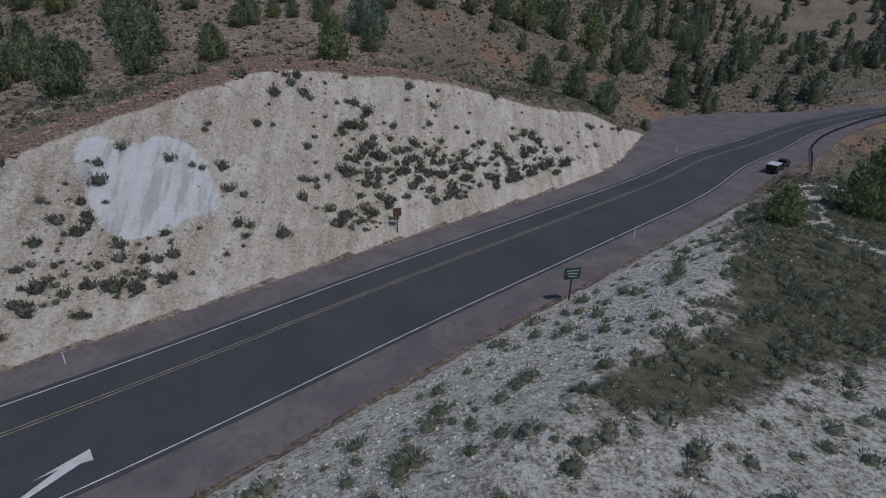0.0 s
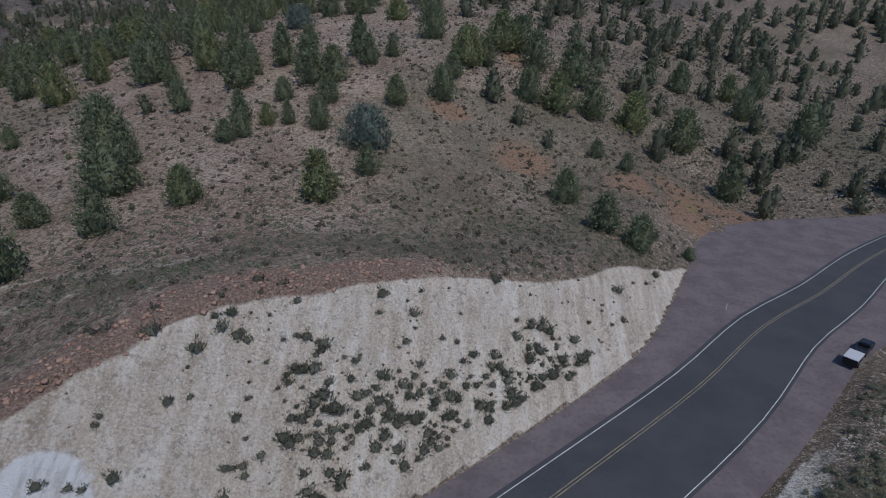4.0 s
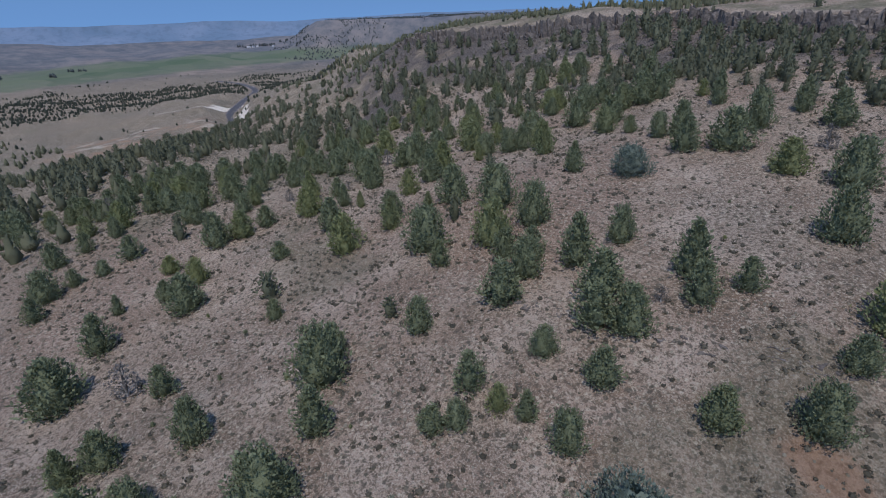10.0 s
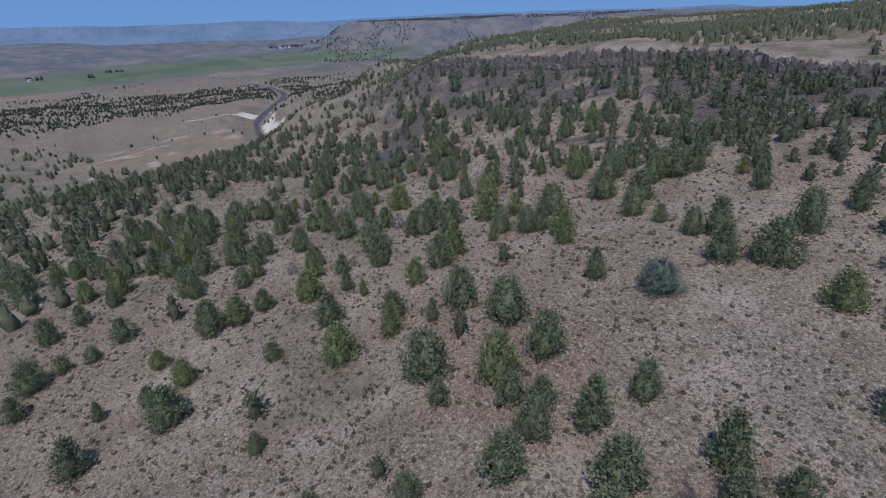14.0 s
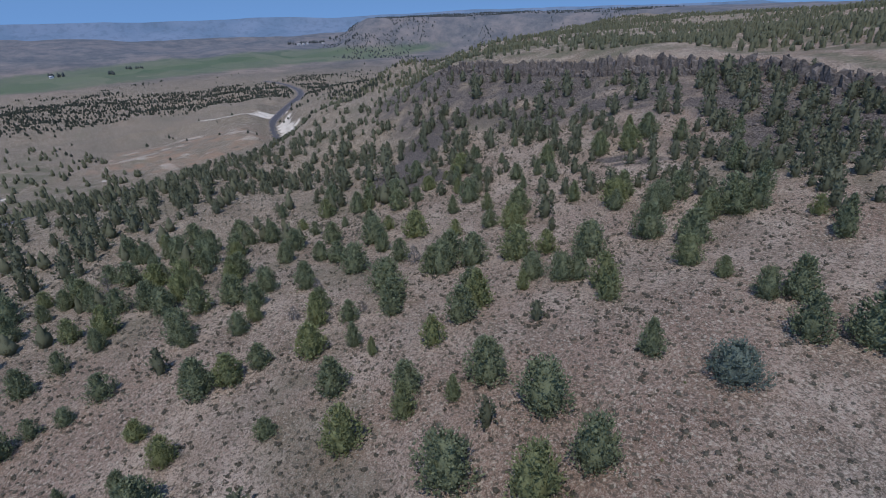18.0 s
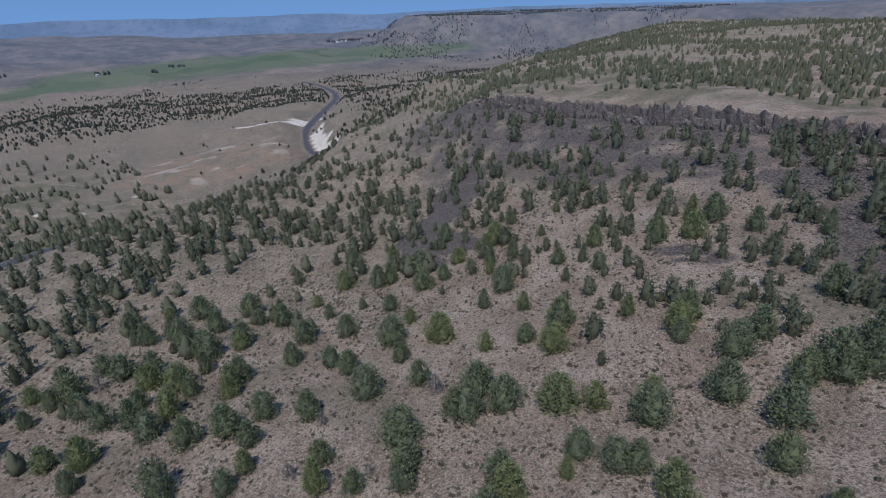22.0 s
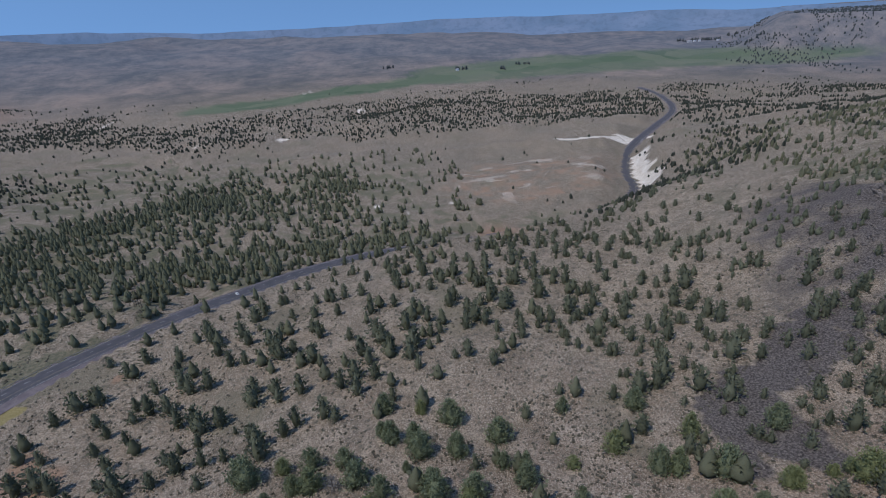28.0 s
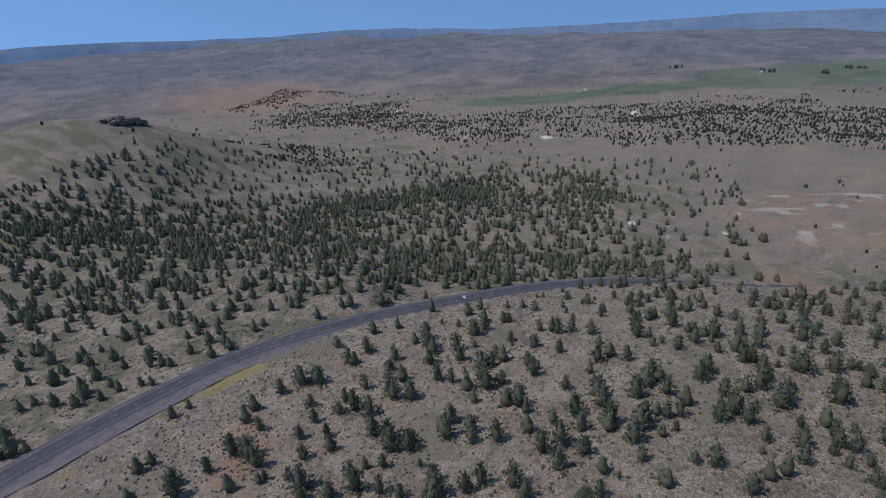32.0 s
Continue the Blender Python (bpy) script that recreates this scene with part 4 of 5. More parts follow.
# ---- junipers ----
def crown_mesh(name, seed, rx, n, mat, gap=0.0, pointed=1.0, core_size=0.66):
    """A ten-metre juniper crown: clumps of small leaf sprays over a lumpy inner mass, ragged at the edge."""
    rng = np.random.default_rng(seed)
    lobes = rng.uniform(0, 6.28, 4)

    def radius(u, a):
        prof = np.where(u < 0.25, 0.72 + 1.1 * u, np.clip((1.02 - u) / 0.77, 0, 1) ** (0.62 * pointed))
        return rx * prof * (1 + 0.13 * np.sin(2 * a + lobes[0]) + 0.12 * np.sin(3 * a + lobes[1] + 5 * u) + 0.09 * np.sin(5 * a + lobes[2] - 7 * u))

    count = int(190 * (1 - gap))
    per = max(4, int(n / count))
    u = (np.arange(count) + rng.uniform(0, 1, count)) / count
    u = u ** 1.12
    a = np.arange(count) * 2.4 + rng.normal(0, 0.3, count)
    r = radius(u, a) * rng.uniform(0.78, 1.12, count)
    mid = np.stack([r * np.cos(a), r * np.sin(a), 0.35 + 9.2 * u + rng.uniform(-0.25, 0.35, count)], 1)
    out = np.stack([np.cos(a), np.sin(a), 0.75 + 1.2 * u], 1)
    out /= np.linalg.norm(out, axis=1)[:, None]
    along = rng.uniform(-0.75, 0.5, (count, per))
    c = mid[:, None] + out[:, None] * (along * (0.5 + 0.18 * r[:, None]))[..., None] + rng.normal(0, 1, (count, per, 3)) * (0.22 + 0.05 * r)[:, None, None]
    c = c.reshape(-1, 3)
    c[:, 2] = np.maximum(c[:, 2], 0.15)
    dirs = np.repeat(out, per, axis=0) + np.array([0, 0, 0.3]) + rng.normal(0, 0.5, c.shape)
    size = rng.uniform(0.34, 0.66, len(c))
    V, F = blades(c, dirs, size * 1.3, size * 0.36, rng)
    seg, rings = 11, 9
    core, cf = [], []
    for k in range(rings):
        h = k / (rings - 1)
        for j in range(seg):
            b = 6.283 * (j + 0.5 * (k % 2)) / seg
            q = float(radius(np.array(h), np.array(b))) * core_size * rng.uniform(0.74, 1.18)
            core.append((q * math.cos(b), q * math.sin(b), 0.2 + 8.9 * h + rng.uniform(-0.4, 0.4) * (k > 0)))
    for k in range(rings - 1):
        for j in range(seg):
            p0, p1, p2, p3 = k * seg + j, k * seg + (j + 1) % seg, (k + 1) * seg + (j + 1) % seg, (k + 1) * seg + j
            cf += [(p0, p1, p2), (p0, p2, p3)]
    cf = np.array(cf) + len(V)
    return fast_mesh(name, np.concatenate([V, np.array(core)]), np.concatenate([F, cf]), mat)


def trunk_mesh(name, seed, mat, tall=7.0, limbs=5):
    rng = np.random.default_rng(seed)
    bm = bmesh.new()
    bmesh.ops.create_cone(bm, cap_ends=True, segments=8, radius1=0.34, radius2=0.06, depth=tall, matrix=Matrix.Translation((0, 0, tall / 2 - 0.25)))
    for _ in range(limbs):
        a, z = rng.uniform(0, 6.28), rng.uniform(0.6, tall * 0.75)
        m = Matrix.Translation((0, 0, z)) @ Matrix.Rotation(a, 4, "Z") @ Matrix.Rotation(rng.uniform(0.6, 1.1), 4, "Y")
        bmesh.ops.create_cone(bm, cap_ends=True, segments=6, radius1=0.12, radius2=0.025, depth=2.2, matrix=m @ Matrix.Translation((0, 0, 1.1)))
    return bm_mesh(name, bm, mat)


def juniper(seed, rx, n, mat, label, **kw):
    root = tagged(new("juniper_tree"), label, "juniper tree", "junipers on the hillside")
    part("trunk", trunk_mesh("trunk", seed, M_bark), root)
    part("crown", crown_mesh("crown", seed + 50, rx, n, mat, **kw), root)
    return root


KINDS = [
    juniper(1, 3.1, 1600, M_juniper, "dark green conical juniper growing on the dry hillside"),
    juniper(2, 3.6, 1750, M_juniper, "broad dark green juniper growing on the dry hillside"),
    juniper(3, 2.7, 1450, M_juniper, "narrow pointed juniper growing on the dry hillside", pointed=1.25),
    juniper(4, 3.3, 1250, M_juniper, "ragged open juniper growing on the dry hillside", gap=0.35, core_size=0.5),
    juniper(5, 3.9, 1850, M_juniper, "wide rounded juniper growing on the dry hillside", pointed=0.7),
]
BLUE = juniper(6, 5.6, 2600, M_blue_juniper, "big rounded blue-green juniper on open slope", pointed=0.55)
DEAD = tagged(new("dead_juniper"), "grey half-dead juniper with bare twigs", "dead tree", "bare junipers on the hillside")
part("trunk", trunk_mesh("trunk", 77, M_snag, 8.0, 12), DEAD)
part("crown", crown_mesh("crown", 78, 2.8, 420, M_dead, gap=0.5, core_size=0.12), DEAD)
BUSH = juniper(8, 4.4, 1200, M_juniper, "low bushy young juniper on the dry hillside", pointed=0.6)
GROVE_A = [(128, 278, 12.0), (124, 228, 12.0), (110, 264, 11.0), (109, 245, 10.1), (88, 259, 12.0), (88, 301, 12.0), (85, 191, 12.0), (76, 213, 12.0), (74, 254, 10.7), (66, 75, 9.5), (58, 210, 12.0), (56, 142, 3.2), (48, 173, 4.6), (46, 65, 5.0), (44, 206, 11.3), (42, 134, 6.4), (41, 179, 4.2), (41, 226, 12.0), (35, 137, 7.5), (32, 200, 11.2), (29, 152, 7.0), (27, 224, 11.8), (23, 199, 8.8), (22, 236, 12.0), (19, 160, 1.8), (15, 231, 12.0), (10, 146, 2.6), (10, 213, 8.4), (8, 136, 3.1), (4, 208, 12.0), (0, 196, 6.8), (-2, 182, 9.4), (-4, 188, 3.6)]
GROVE_B = [(-9, 230, 12.0), (-11, 257, 12.0), (-14, 175, 8.5), (-16, 142, 6.8), (-18, 154, 9.5), (-19, 204, 7.7), (-20, 239, 2.3), (-20, 278, 8.6), (-21, 298, 12.0), (-23, 129, 9.5), (-25, 197, 9.7), (-25, 258, 9.1), (-28, 97, 2.5), (-28, 220, 3.4), (-29, 204, 12.0), (-31, 93, 2.1), (-31, 160, 7.8), (-31, 194, 6.0), (-32, 86, 1.5), (-32, 173, 8.1), (-32, 236, 3.4), (-32, 307, 11.1), (-33, 185, 9.8), (-36, 88, 3.1), (-39, 161, 5.9), (-39, 184, 10.0), (-40, 288, 12.0), (-41, 224, 2.3), (-42, 192, 11.1), (-42, 269, 12.0), (-44, 160, 6.0), (-44, 174, 6.0), (-45, 137, 1.7)]
GROVE_C = [(-47, 211, 8.7), (-48, 124, 6.4), (-48, 154, 5.4), (-51, 161, 8.6), (-51, 151, 5.8), (-52, 200, 12.0), (-52, 226, 2.1), (-53, 264, 12.0), (-57, 121, 4.1), (-58, 112, 7.9), (-59, 278, 12.0), (-59, 313, 12.0), (-60, 183, 10.2), (-60, 192, 9.6), (-60, 244, 11.8), (-62, 210, 1.6), (-62, 219, 1.9), (-63, 129, 6.5), (-63, 199, 8.5), (-64, 144, 2.3), (-65, 127, 8.8), (-65, 98, 9.6), (-65, 275, 8.2), (-67, 238, 2.1), (-68, 324, 7.1), (-69, 140, 8.5), (-69, 197, 8.1), (-70, 168, 8.0), (-71, 212, 11.5), (-73, 116, 5.8), (-76, 201, 11.9), (-77, 243, 9.0), (-77, 281, 6.6)]
GROVE_D = [(-79, 149, 11.0), (-83, 189, 7.6), (-83, 113, 6.0), (-84, 156, 7.3), (-85, 106, 9.1), (-85, 326, 12.0), (-87, 146, 4.1), (-87, 218, 12.0), (-88, 339, 12.0), (-89, 287, 9.5), (-89, 321, 10.8), (-90, 127, 8.2), (-92, 194, 12.0), (-92, 325, 12.0), (-94, 302, 12.0), (-96, 316, 10.8), (-97, 259, 11.0), (-100, 114, 7.0), (-102, 124, 3.6), (-102, 108, 6.8), (-102, 265, 12.0), (-103, 139, 3.7), (-104, 219, 11.4), (-104, 360, 12.0), (-106, 210, 6.9), (-109, 303, 12.0), (-111, 130, 7.1), (-112, 159, 5.6), (-112, 268, 8.8), (-112, 330, 12.0), (-113, 201, 9.8), (-114, 319, 11.6), (-115, 152, 3.6)]
GROVE_E = [(-116, 265, 9.0), (-119, 207, 9.4), (-119, 188, 12.0), (-119, 125, 11.8), (-119, 284, 12.0), (-120, 404, 10.5), (-122, 290, 10.8), (-123, 256, 6.9), (-125, 263, 8.6), (-127, 223, 10.0), (-128, 235, 12.0), (-129, 243, 12.0), (-130, 319, 7.9), (-132, 114, 11.2), (-133, 151, 3.8), (-133, 281, 9.5), (-133, 323, 10.7), (-134, 245, 12.0), (-134, 331, 12.0), (-137, 197, 12.0), (-140, 212, 5.8), (-140, 179, 6.2), (-141, 275, 12.0), (-143, 398, 11.7), (-144, 150, 11.0), (-147, 128, 10.5), (-149, 212, 8.0), (-152, 325, 8.7), (-153, 229, 12.0), (-154, 267, 12.0), (-155, 159, 8.2), (-155, 149, 6.0), (-158, 234, 10.1)]
GROVE_F = [(-158, 203, 10.3), (-160, 258, 12.0), (-161, 297, 10.1), (-161, 385, 11.7), (-161, 401, 12.0), (-162, 138, 5.4), (-163, 220, 8.3), (-164, 226, 6.0), (-164, 256, 11.5), (-167, 191, 8.4), (-167, 268, 12.0), (-168, 239, 12.0), (-168, 182, 10.5), (-168, 309, 12.0), (-169, 157, 6.5), (-169, 397, 12.0), (-171, 213, 11.5), (-171, 174, 11.8), (-172, 376, 11.7), (-173, 297, 7.3), (-176, 382, 10.8), (-178, 260, 12.0), (-179, 219, 9.3), (-181, 210, 8.3), (-181, 349, 7.5), (-182, 286, 8.5), (-186, 122, 7.5), (-187, 260, 10.6), (-188, 337, 6.4), (-189, 313, 8.9), (-190, 195, 7.5), (-191, 352, 8.3), (-193, 202, 8.6)]
GROVE_G = [(-194, 227, 7.5), (-195, 145, 4.5), (-195, 365, 10.9), (-196, 245, 11.9), (-197, 155, 9.6), (-198, 128, 9.2), (-199, 137, 5.8), (-200, 181, 7.4), (-201, 226, 10.8), (-201, 348, 8.7), (-203, 207, 9.8), (-204, 283, 12.0), (-205, 181, 12.0), (-205, 265, 12.0), (-206, 308, 8.8), (-209, 322, 12.0), (-213, 216, 10.0), (-215, 204, 12.0), (-215, 249, 10.2), (-219, 271, 12.0), (-220, 193, 12.0), (-225, 247, 8.6), (-225, 138, 9.3), (-226, 285, 7.7), (-226, 331, 8.2), (-226, 346, 9.9), (-226, 366, 6.5), (-227, 149, 7.7), (-230, 161, 8.3), (-232, 337, 12.0), (-235, 185, 10.2), (-236, 212, 9.0), (-236, 389, 5.2)]
GROVE_H = [(-238, 381, 5.2), (-239, 166, 12.0), (-240, 238, 9.8), (-241, 214, 12.0), (-241, 263, 10.0), (-242, 193, 10.8), (-244, 287, 8.7), (-245, 219, 11.3), (-245, 319, 8.2), (-246, 354, 11.9), (-247, 182, 12.0), (-247, 308, 10.6), (-250, 202, 7.9), (-250, 156, 10.0), (-251, 347, 5.7), (-251, 352, 5.7), (-252, 249, 12.0), (-252, 334, 8.2), (-253, 373, 7.7), (-257, 174, 12.0), (-258, 200, 11.2), (-258, 186, 9.3), (-258, 281, 5.3), (-262, 211, 10.4), (-264, 267, 8.2), (-264, 319, 12.0), (-269, 228, 7.9), (-269, 304, 12.0), (-270, 192, 12.0), (-272, 299, 12.0), (-273, 216, 12.0), (-273, 230, 12.0), (-274, 169, 10.1)]
GROVE_I = [(-276, 250, 12.0), (-277, 139, 10.5), (-278, 215, 12.0), (-280, 196, 12.0), (-280, 349, 10.5), (-281, 251, 12.0), (-282, 270, 6.9), (-286, 152, 8.4), (-286, 318, 12.0), (-287, 288, 12.0), (-288, 244, 8.9), (-289, 177, 12.0), (-290, 186, 12.0), (-291, 131, 4.3), (-292, 206, 5.6), (-292, 168, 12.0), (-292, 161, 9.1), (-299, 227, 11.8), (-300, 212, 12.0), (-302, 181, 10.5), (-302, 140, 12.0), (-305, 167, 12.0), (-305, 155, 8.0), (-307, 246, 12.0), (-308, 210, 12.0), (-311, 307, 12.0), (-312, 200, 12.0), (-317, 196, 8.6), (-318, 277, 9.1), (-322, 227, 12.0), (-330, 214, 7.6), (-335, 197, 12.0)]
FAR_GROVE_A = [(-317, 142, 12.0), (-253, 387, 12.0), (-292, 104, 7.6), (-335, 174, 8.8), (-343, 201, 8.6), (-142, 424, 12.0), (-301, 343, 12.0), (-112, 422, 12.0), (-274, 375, 6.4), (-321, 314, 12.0), (-332, 150, 10.7), (-340, 168, 12.0), (-327, 139, 12.0), (-274, 382, 7.0), (-321, 322, 12.0), (-313, 337, 12.0), (-338, 155, 12.0), (-355, 207, 3.5), (-195, 427, 12.0), (-326, 327, 12.0), (-355, 183, 12.0), (-288, 382, 7.4), (-323, 115, 9.7), (-360, 254, 9.1), (-336, 134, 9.3), (-367, 215, 8.4), (-334, 331, 12.0), (-322, 104, 12.0), (-187, 442, 12.0), (-367, 192, 9.8), (-371, 235, 5.7), (-130, 447, 12.0), (-371, 242, 10.8)]
FAR_GROVE_B = [(-311, 84, 7.2), (-365, 174, 12.0), (-371, 181, 12.7), (-329, 362, 13), (-379, 211, 13), (-339, 108, 8.0), (-330, 96, 8.3), (-317, 79, 13), (-369, 152, 12.7), (-365, 141, 9.2), (-353, 114, 13), (-384, 188, 10.5), (-161, 465, 13), (-257, 440, 13), (-390, 213, 12.6), (140, 335, 13), (-279, 430, 13), (-351, 105, 13), (-321, 69, 7.8), (-385, 275, 9.6), (-391, 200, 13), (151, 328, 13), (-359, 113, 8.9), (-367, 127, 13), (-373, 138, 10.4), (-395, 215, 13), (-360, 347, 12.6), (-318, 58, 6.4), (-154, 473, 13), (-359, 100, 13), (-396, 183, 13), (-402, 224, 9.6), (-397, 277, 10.8)]
FAR_GROVE_C = [(-250, 461, 12.9), (-405, 230, 10.3), (-379, 125, 11.0), (-405, 246, 12.2), (-362, 365, 9.9), (-296, 27, 13), (-405, 195, 13), (-324, 48, 13), (-361, 90, 13), (-408, 258, 11.0), (-399, 155, 13), (-257, 469, 13), (-302, 20, 9.9), (-366, 379, 13), (-314, 28, 9.4), (-402, 148, 8.2), (-414, 192, 13), (-415, 253, 13), (-417, 210, 13), (-329, 39, 13), (-413, 279, 7.0), (-349, 54, 8.9), (-375, 377, 13), (-328, 30, 13), (-418, 175, 9.2), (-424, 224, 10.9), (-377, 79, 12.2), (-413, 311, 13), (-400, 341, 12.3), (-412, 133, 13), (-326, 452, 13), (-430, 250, 10.7), (-363, 53, 9.0)]
FAR_GROVE_D = [(-428, 274, 13), (-395, 95, 13), (-373, 62, 8.0), (-418, 140, 9.3), (-379, 68, 13.0), (-312, 472, 12.3), (-393, 85, 12.1), (-348, 29, 9.6), (-438, 216, 11.9), (-419, 129, 13), (-435, 277, 13), (-438, 260, 9.2), (-430, 155, 12.7), (-335, 460, 13), (-415, 111, 9.9), (-402, 373, 13), (-443, 240, 13), (-384, 59, 9.4), (184, 362, 13), (-414, 348, 13.0), (-400, 79, 13), (-443, 267, 13), (-424, 331, 11.0), (-375, 42, 8.7), (-416, 102, 11.4), (-374, 433, 13), (-398, 64, 10.2), (-442, 301, 13), (-452, 244, 12.0), (-433, 123, 13), (-452, 187, 11.4), (-456, 203, 9.9), (-450, 301, 11.0)]
FAR_GROVE_E = [(-418, 388, 12.9), (-447, 128, 9.8), (-380, 18, 10.1), (-395, 34, 12.4), (-440, 107, 11.0), (-432, 90, 11.1), (-463, 271, 10.7), (-460, 164, 9.8), (-391, 24, 13), (-430, 67, 10.9), (-468, 290, 13), (-459, 324, 13), (-477, 230, 9.1), (-466, 147, 9.8), (-452, 100, 13), (-419, 40, 12.0), (-473, 305, 13), (-449, 82, 13), (-433, 45, 11.8), (-490, 239, 10.8), (-491, 207, 12.8), (-441, 410, 9.7), (-490, 179, 9.9), (-470, 352, 10.0), (-493, 273, 13), (-461, 75, 13), (-490, 157, 12.0), (-475, 104, 13), (-493, 166, 10.4), (-433, 23, 7.5), (-492, 145, 8.4), (-502, 250, 13), (-504, 204, 13)]
FAR_GROVE_F = [(-485, 108, 12.7), (-507, 239, 7.8), (-515, 227, 13), (-513, 276, 13), (-508, 314, 10.5), (-512, 298, 13), (-526, 181, 8.8), (-537, 200, 9.2), (-524, 337, 10.2), (-538, 265, 8.6), (-535, 303, 13), (-549, 226, 12.1), (-579, 216, 8.7), (-573, 336, 8.2)]
NEAR_TREES = GROVE_A + GROVE_B + GROVE_C + GROVE_D + GROVE_E + GROVE_F + GROVE_G + GROVE_H + GROVE_I
MORE_TREES = FAR_GROVE_A + FAR_GROVE_B + FAR_GROVE_C + FAR_GROVE_D + FAR_GROVE_E + FAR_GROVE_F
trng = np.random.default_rng(12)
used = set()
BLUE_SPOTS = [(-59, 248), (-18, 154)]
for n, (x, y, h) in enumerate(NEAR_TREES):
    if any(math.hypot(x - a, y - b) < 5 for a, b in BLUE_SPOTS):
        kind = BLUE
    elif h < 4.2:
        kind = BUSH
    elif trng.uniform() < 0.035:
        kind = DEAD
    else:
        kind = KINDS[int(trng.integers(len(KINDS)))]
    sc = h / 10 * ((0.72 if h > 10 else 1.05) if kind is BLUE else 1.0 if y < 150 or x > 5 else 0.85)
    wide = trng.uniform(0.9, 1.22)
    m = Matrix.Translation((x, y, ground_at(x, y) - 0.12 * sc)) @ Matrix.Rotation(trng.uniform(0, 6.28), 4, "Z") @ Matrix.Diagonal((sc * wide, sc * wide, sc, 1))
    if kind in used:
        copy_thing(kind, m)
    else:
        used.add(kind)
        kind.matrix_basis = m
for kind in KINDS + [BLUE, DEAD, BUSH]:
    if kind not in used:
        kind.matrix_basis = Matrix.Translation((-60, 330, ground_at(-60, 330)))


# ---- woodland further off, joined ----
def small_tree(seed, n):
    """A ragged cone one metre tall: a lumpy body of few faces and n sprays."""
    rng = np.random.default_rng(seed)
    seg, rings = (7, 5) if n > 12 else (6, 4) if n > 4 else (5, 3)
    body, bf = [], []
    for k in range(rings):
        w = k / (rings - 1)
        prof = 0.25 + 0.2 * (w > 0) if w < 0.3 else 0.4 * (1.02 - w) ** 0.75
        prof = (0.26, 0.4, 0.34, 0.2, 0.03)[int(round(w * 4))] if rings == 5 else (0.28, 0.4, 0.24, 0.03)[k] if rings == 4 else (0.33, 0.34, 0.04)[k]
        for j in range(seg):
            b = 6.283 * (j + 0.5 * (k % 2)) / seg
            q = prof * rng.uniform(0.72, 1.22)
            body.append((q * math.cos(b), q * math.sin(b), 0.03 + 0.94 * w + rng.uniform(-0.05, 0.05)))
    for k in range(rings - 1):
        for j in range(seg):
            p0, p1, p2, p3 = k * seg + j, k * seg + (j + 1) % seg, (k + 1) * seg + (j + 1) % seg, (k + 1) * seg + j
            bf += [(p0, p1, p2), (p0, p2, p3)]
    body, bf = np.array(body), np.array(bf)
    if n < 2:
        return body, bf
    body[:, :2] *= 0.5 if n > 60 else 0.62
    plumes = max(3, n // 5)
    u, a = (np.arange(plumes) + rng.uniform(0, 1, plumes)) / plumes, np.arange(plumes) * 2.4 + rng.normal(0, 0.4, plumes)
    k = np.arange(n) % plumes
    u, a = u[k] * 0.95, a[k]
    r = np.where(u < 0.25, 0.3 + 0.4 * u, 0.42 * (1.02 - u) ** 0.65) * rng.uniform(0.75, 1.15, plumes)[k] * rng.uniform(0.6, 1.05, n)
    c = np.stack([r * np.cos(a), r * np.sin(a), 0.08 + 0.88 * u], 1) + rng.normal(0, 0.045, (n, 3))
    c[:, 2] = np.maximum(c[:, 2], 0.05)
    dirs = np.stack([np.cos(a), np.sin(a), 0.8 + u], 1) + rng.normal(0, 0.35, (n, 3))
    big = 0.8 if n > 60 else 1.0 if n > 12 else 1.6
    V, F = blades(c, dirs, rng.uniform(0.12, 0.22, n) * big, rng.uniform(0.04, 0.07, n) * big, rng)
    return np.concatenate([body, V]), np.concatenate([bf, F + len(body)])


def woodland(name, xs, ys, hs, n_spray, label, seed, mat=None):
    rng = np.random.default_rng(seed)
    zs = height(xs, ys)
    Vs, Fs, base = [], [], 0
    pick = rng.integers(0, 4, len(xs))
    for k in range(4):
        sel = pick == k
        if not sel.any():
            continue
        tv, tf = small_tree(seed * 10 + k, n_spray)
        w = hs[sel] * rng.uniform(0.88, 1.28, sel.sum())
        V, F = scattered(tv, tf, np.stack([xs[sel], ys[sel], zs[sel] - 0.2], 1), np.stack([w, w, hs[sel]], 1), rng.uniform(0, 6.28, sel.sum()))
        Vs.append(V)
        Fs.append(F + base)
        base += len(V)
    ob = new(name, fast_mesh(name, np.concatenate(Vs), np.concatenate(Fs), mat or M_woodland))
    tagged(ob, label, "trees", kind="stuff")


M_woodland = foliage("distant_juniper_foliage", (0.13, 0.14, 0.09), (0.225, 0.235, 0.155), (0.215, 0.212, 0.125))
# foliage colour of the mesa and farm trees carries painted distance haze
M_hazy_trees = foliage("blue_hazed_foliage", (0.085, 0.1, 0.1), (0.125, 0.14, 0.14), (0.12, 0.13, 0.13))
M_valley_trees = foliage("hazy_juniper_foliage", (0.05, 0.058, 0.045), (0.09, 0.1, 0.075), (0.085, 0.09, 0.07))
known = np.array([(a, b) for a, b, _ in NEAR_TREES + MORE_TREES], float)


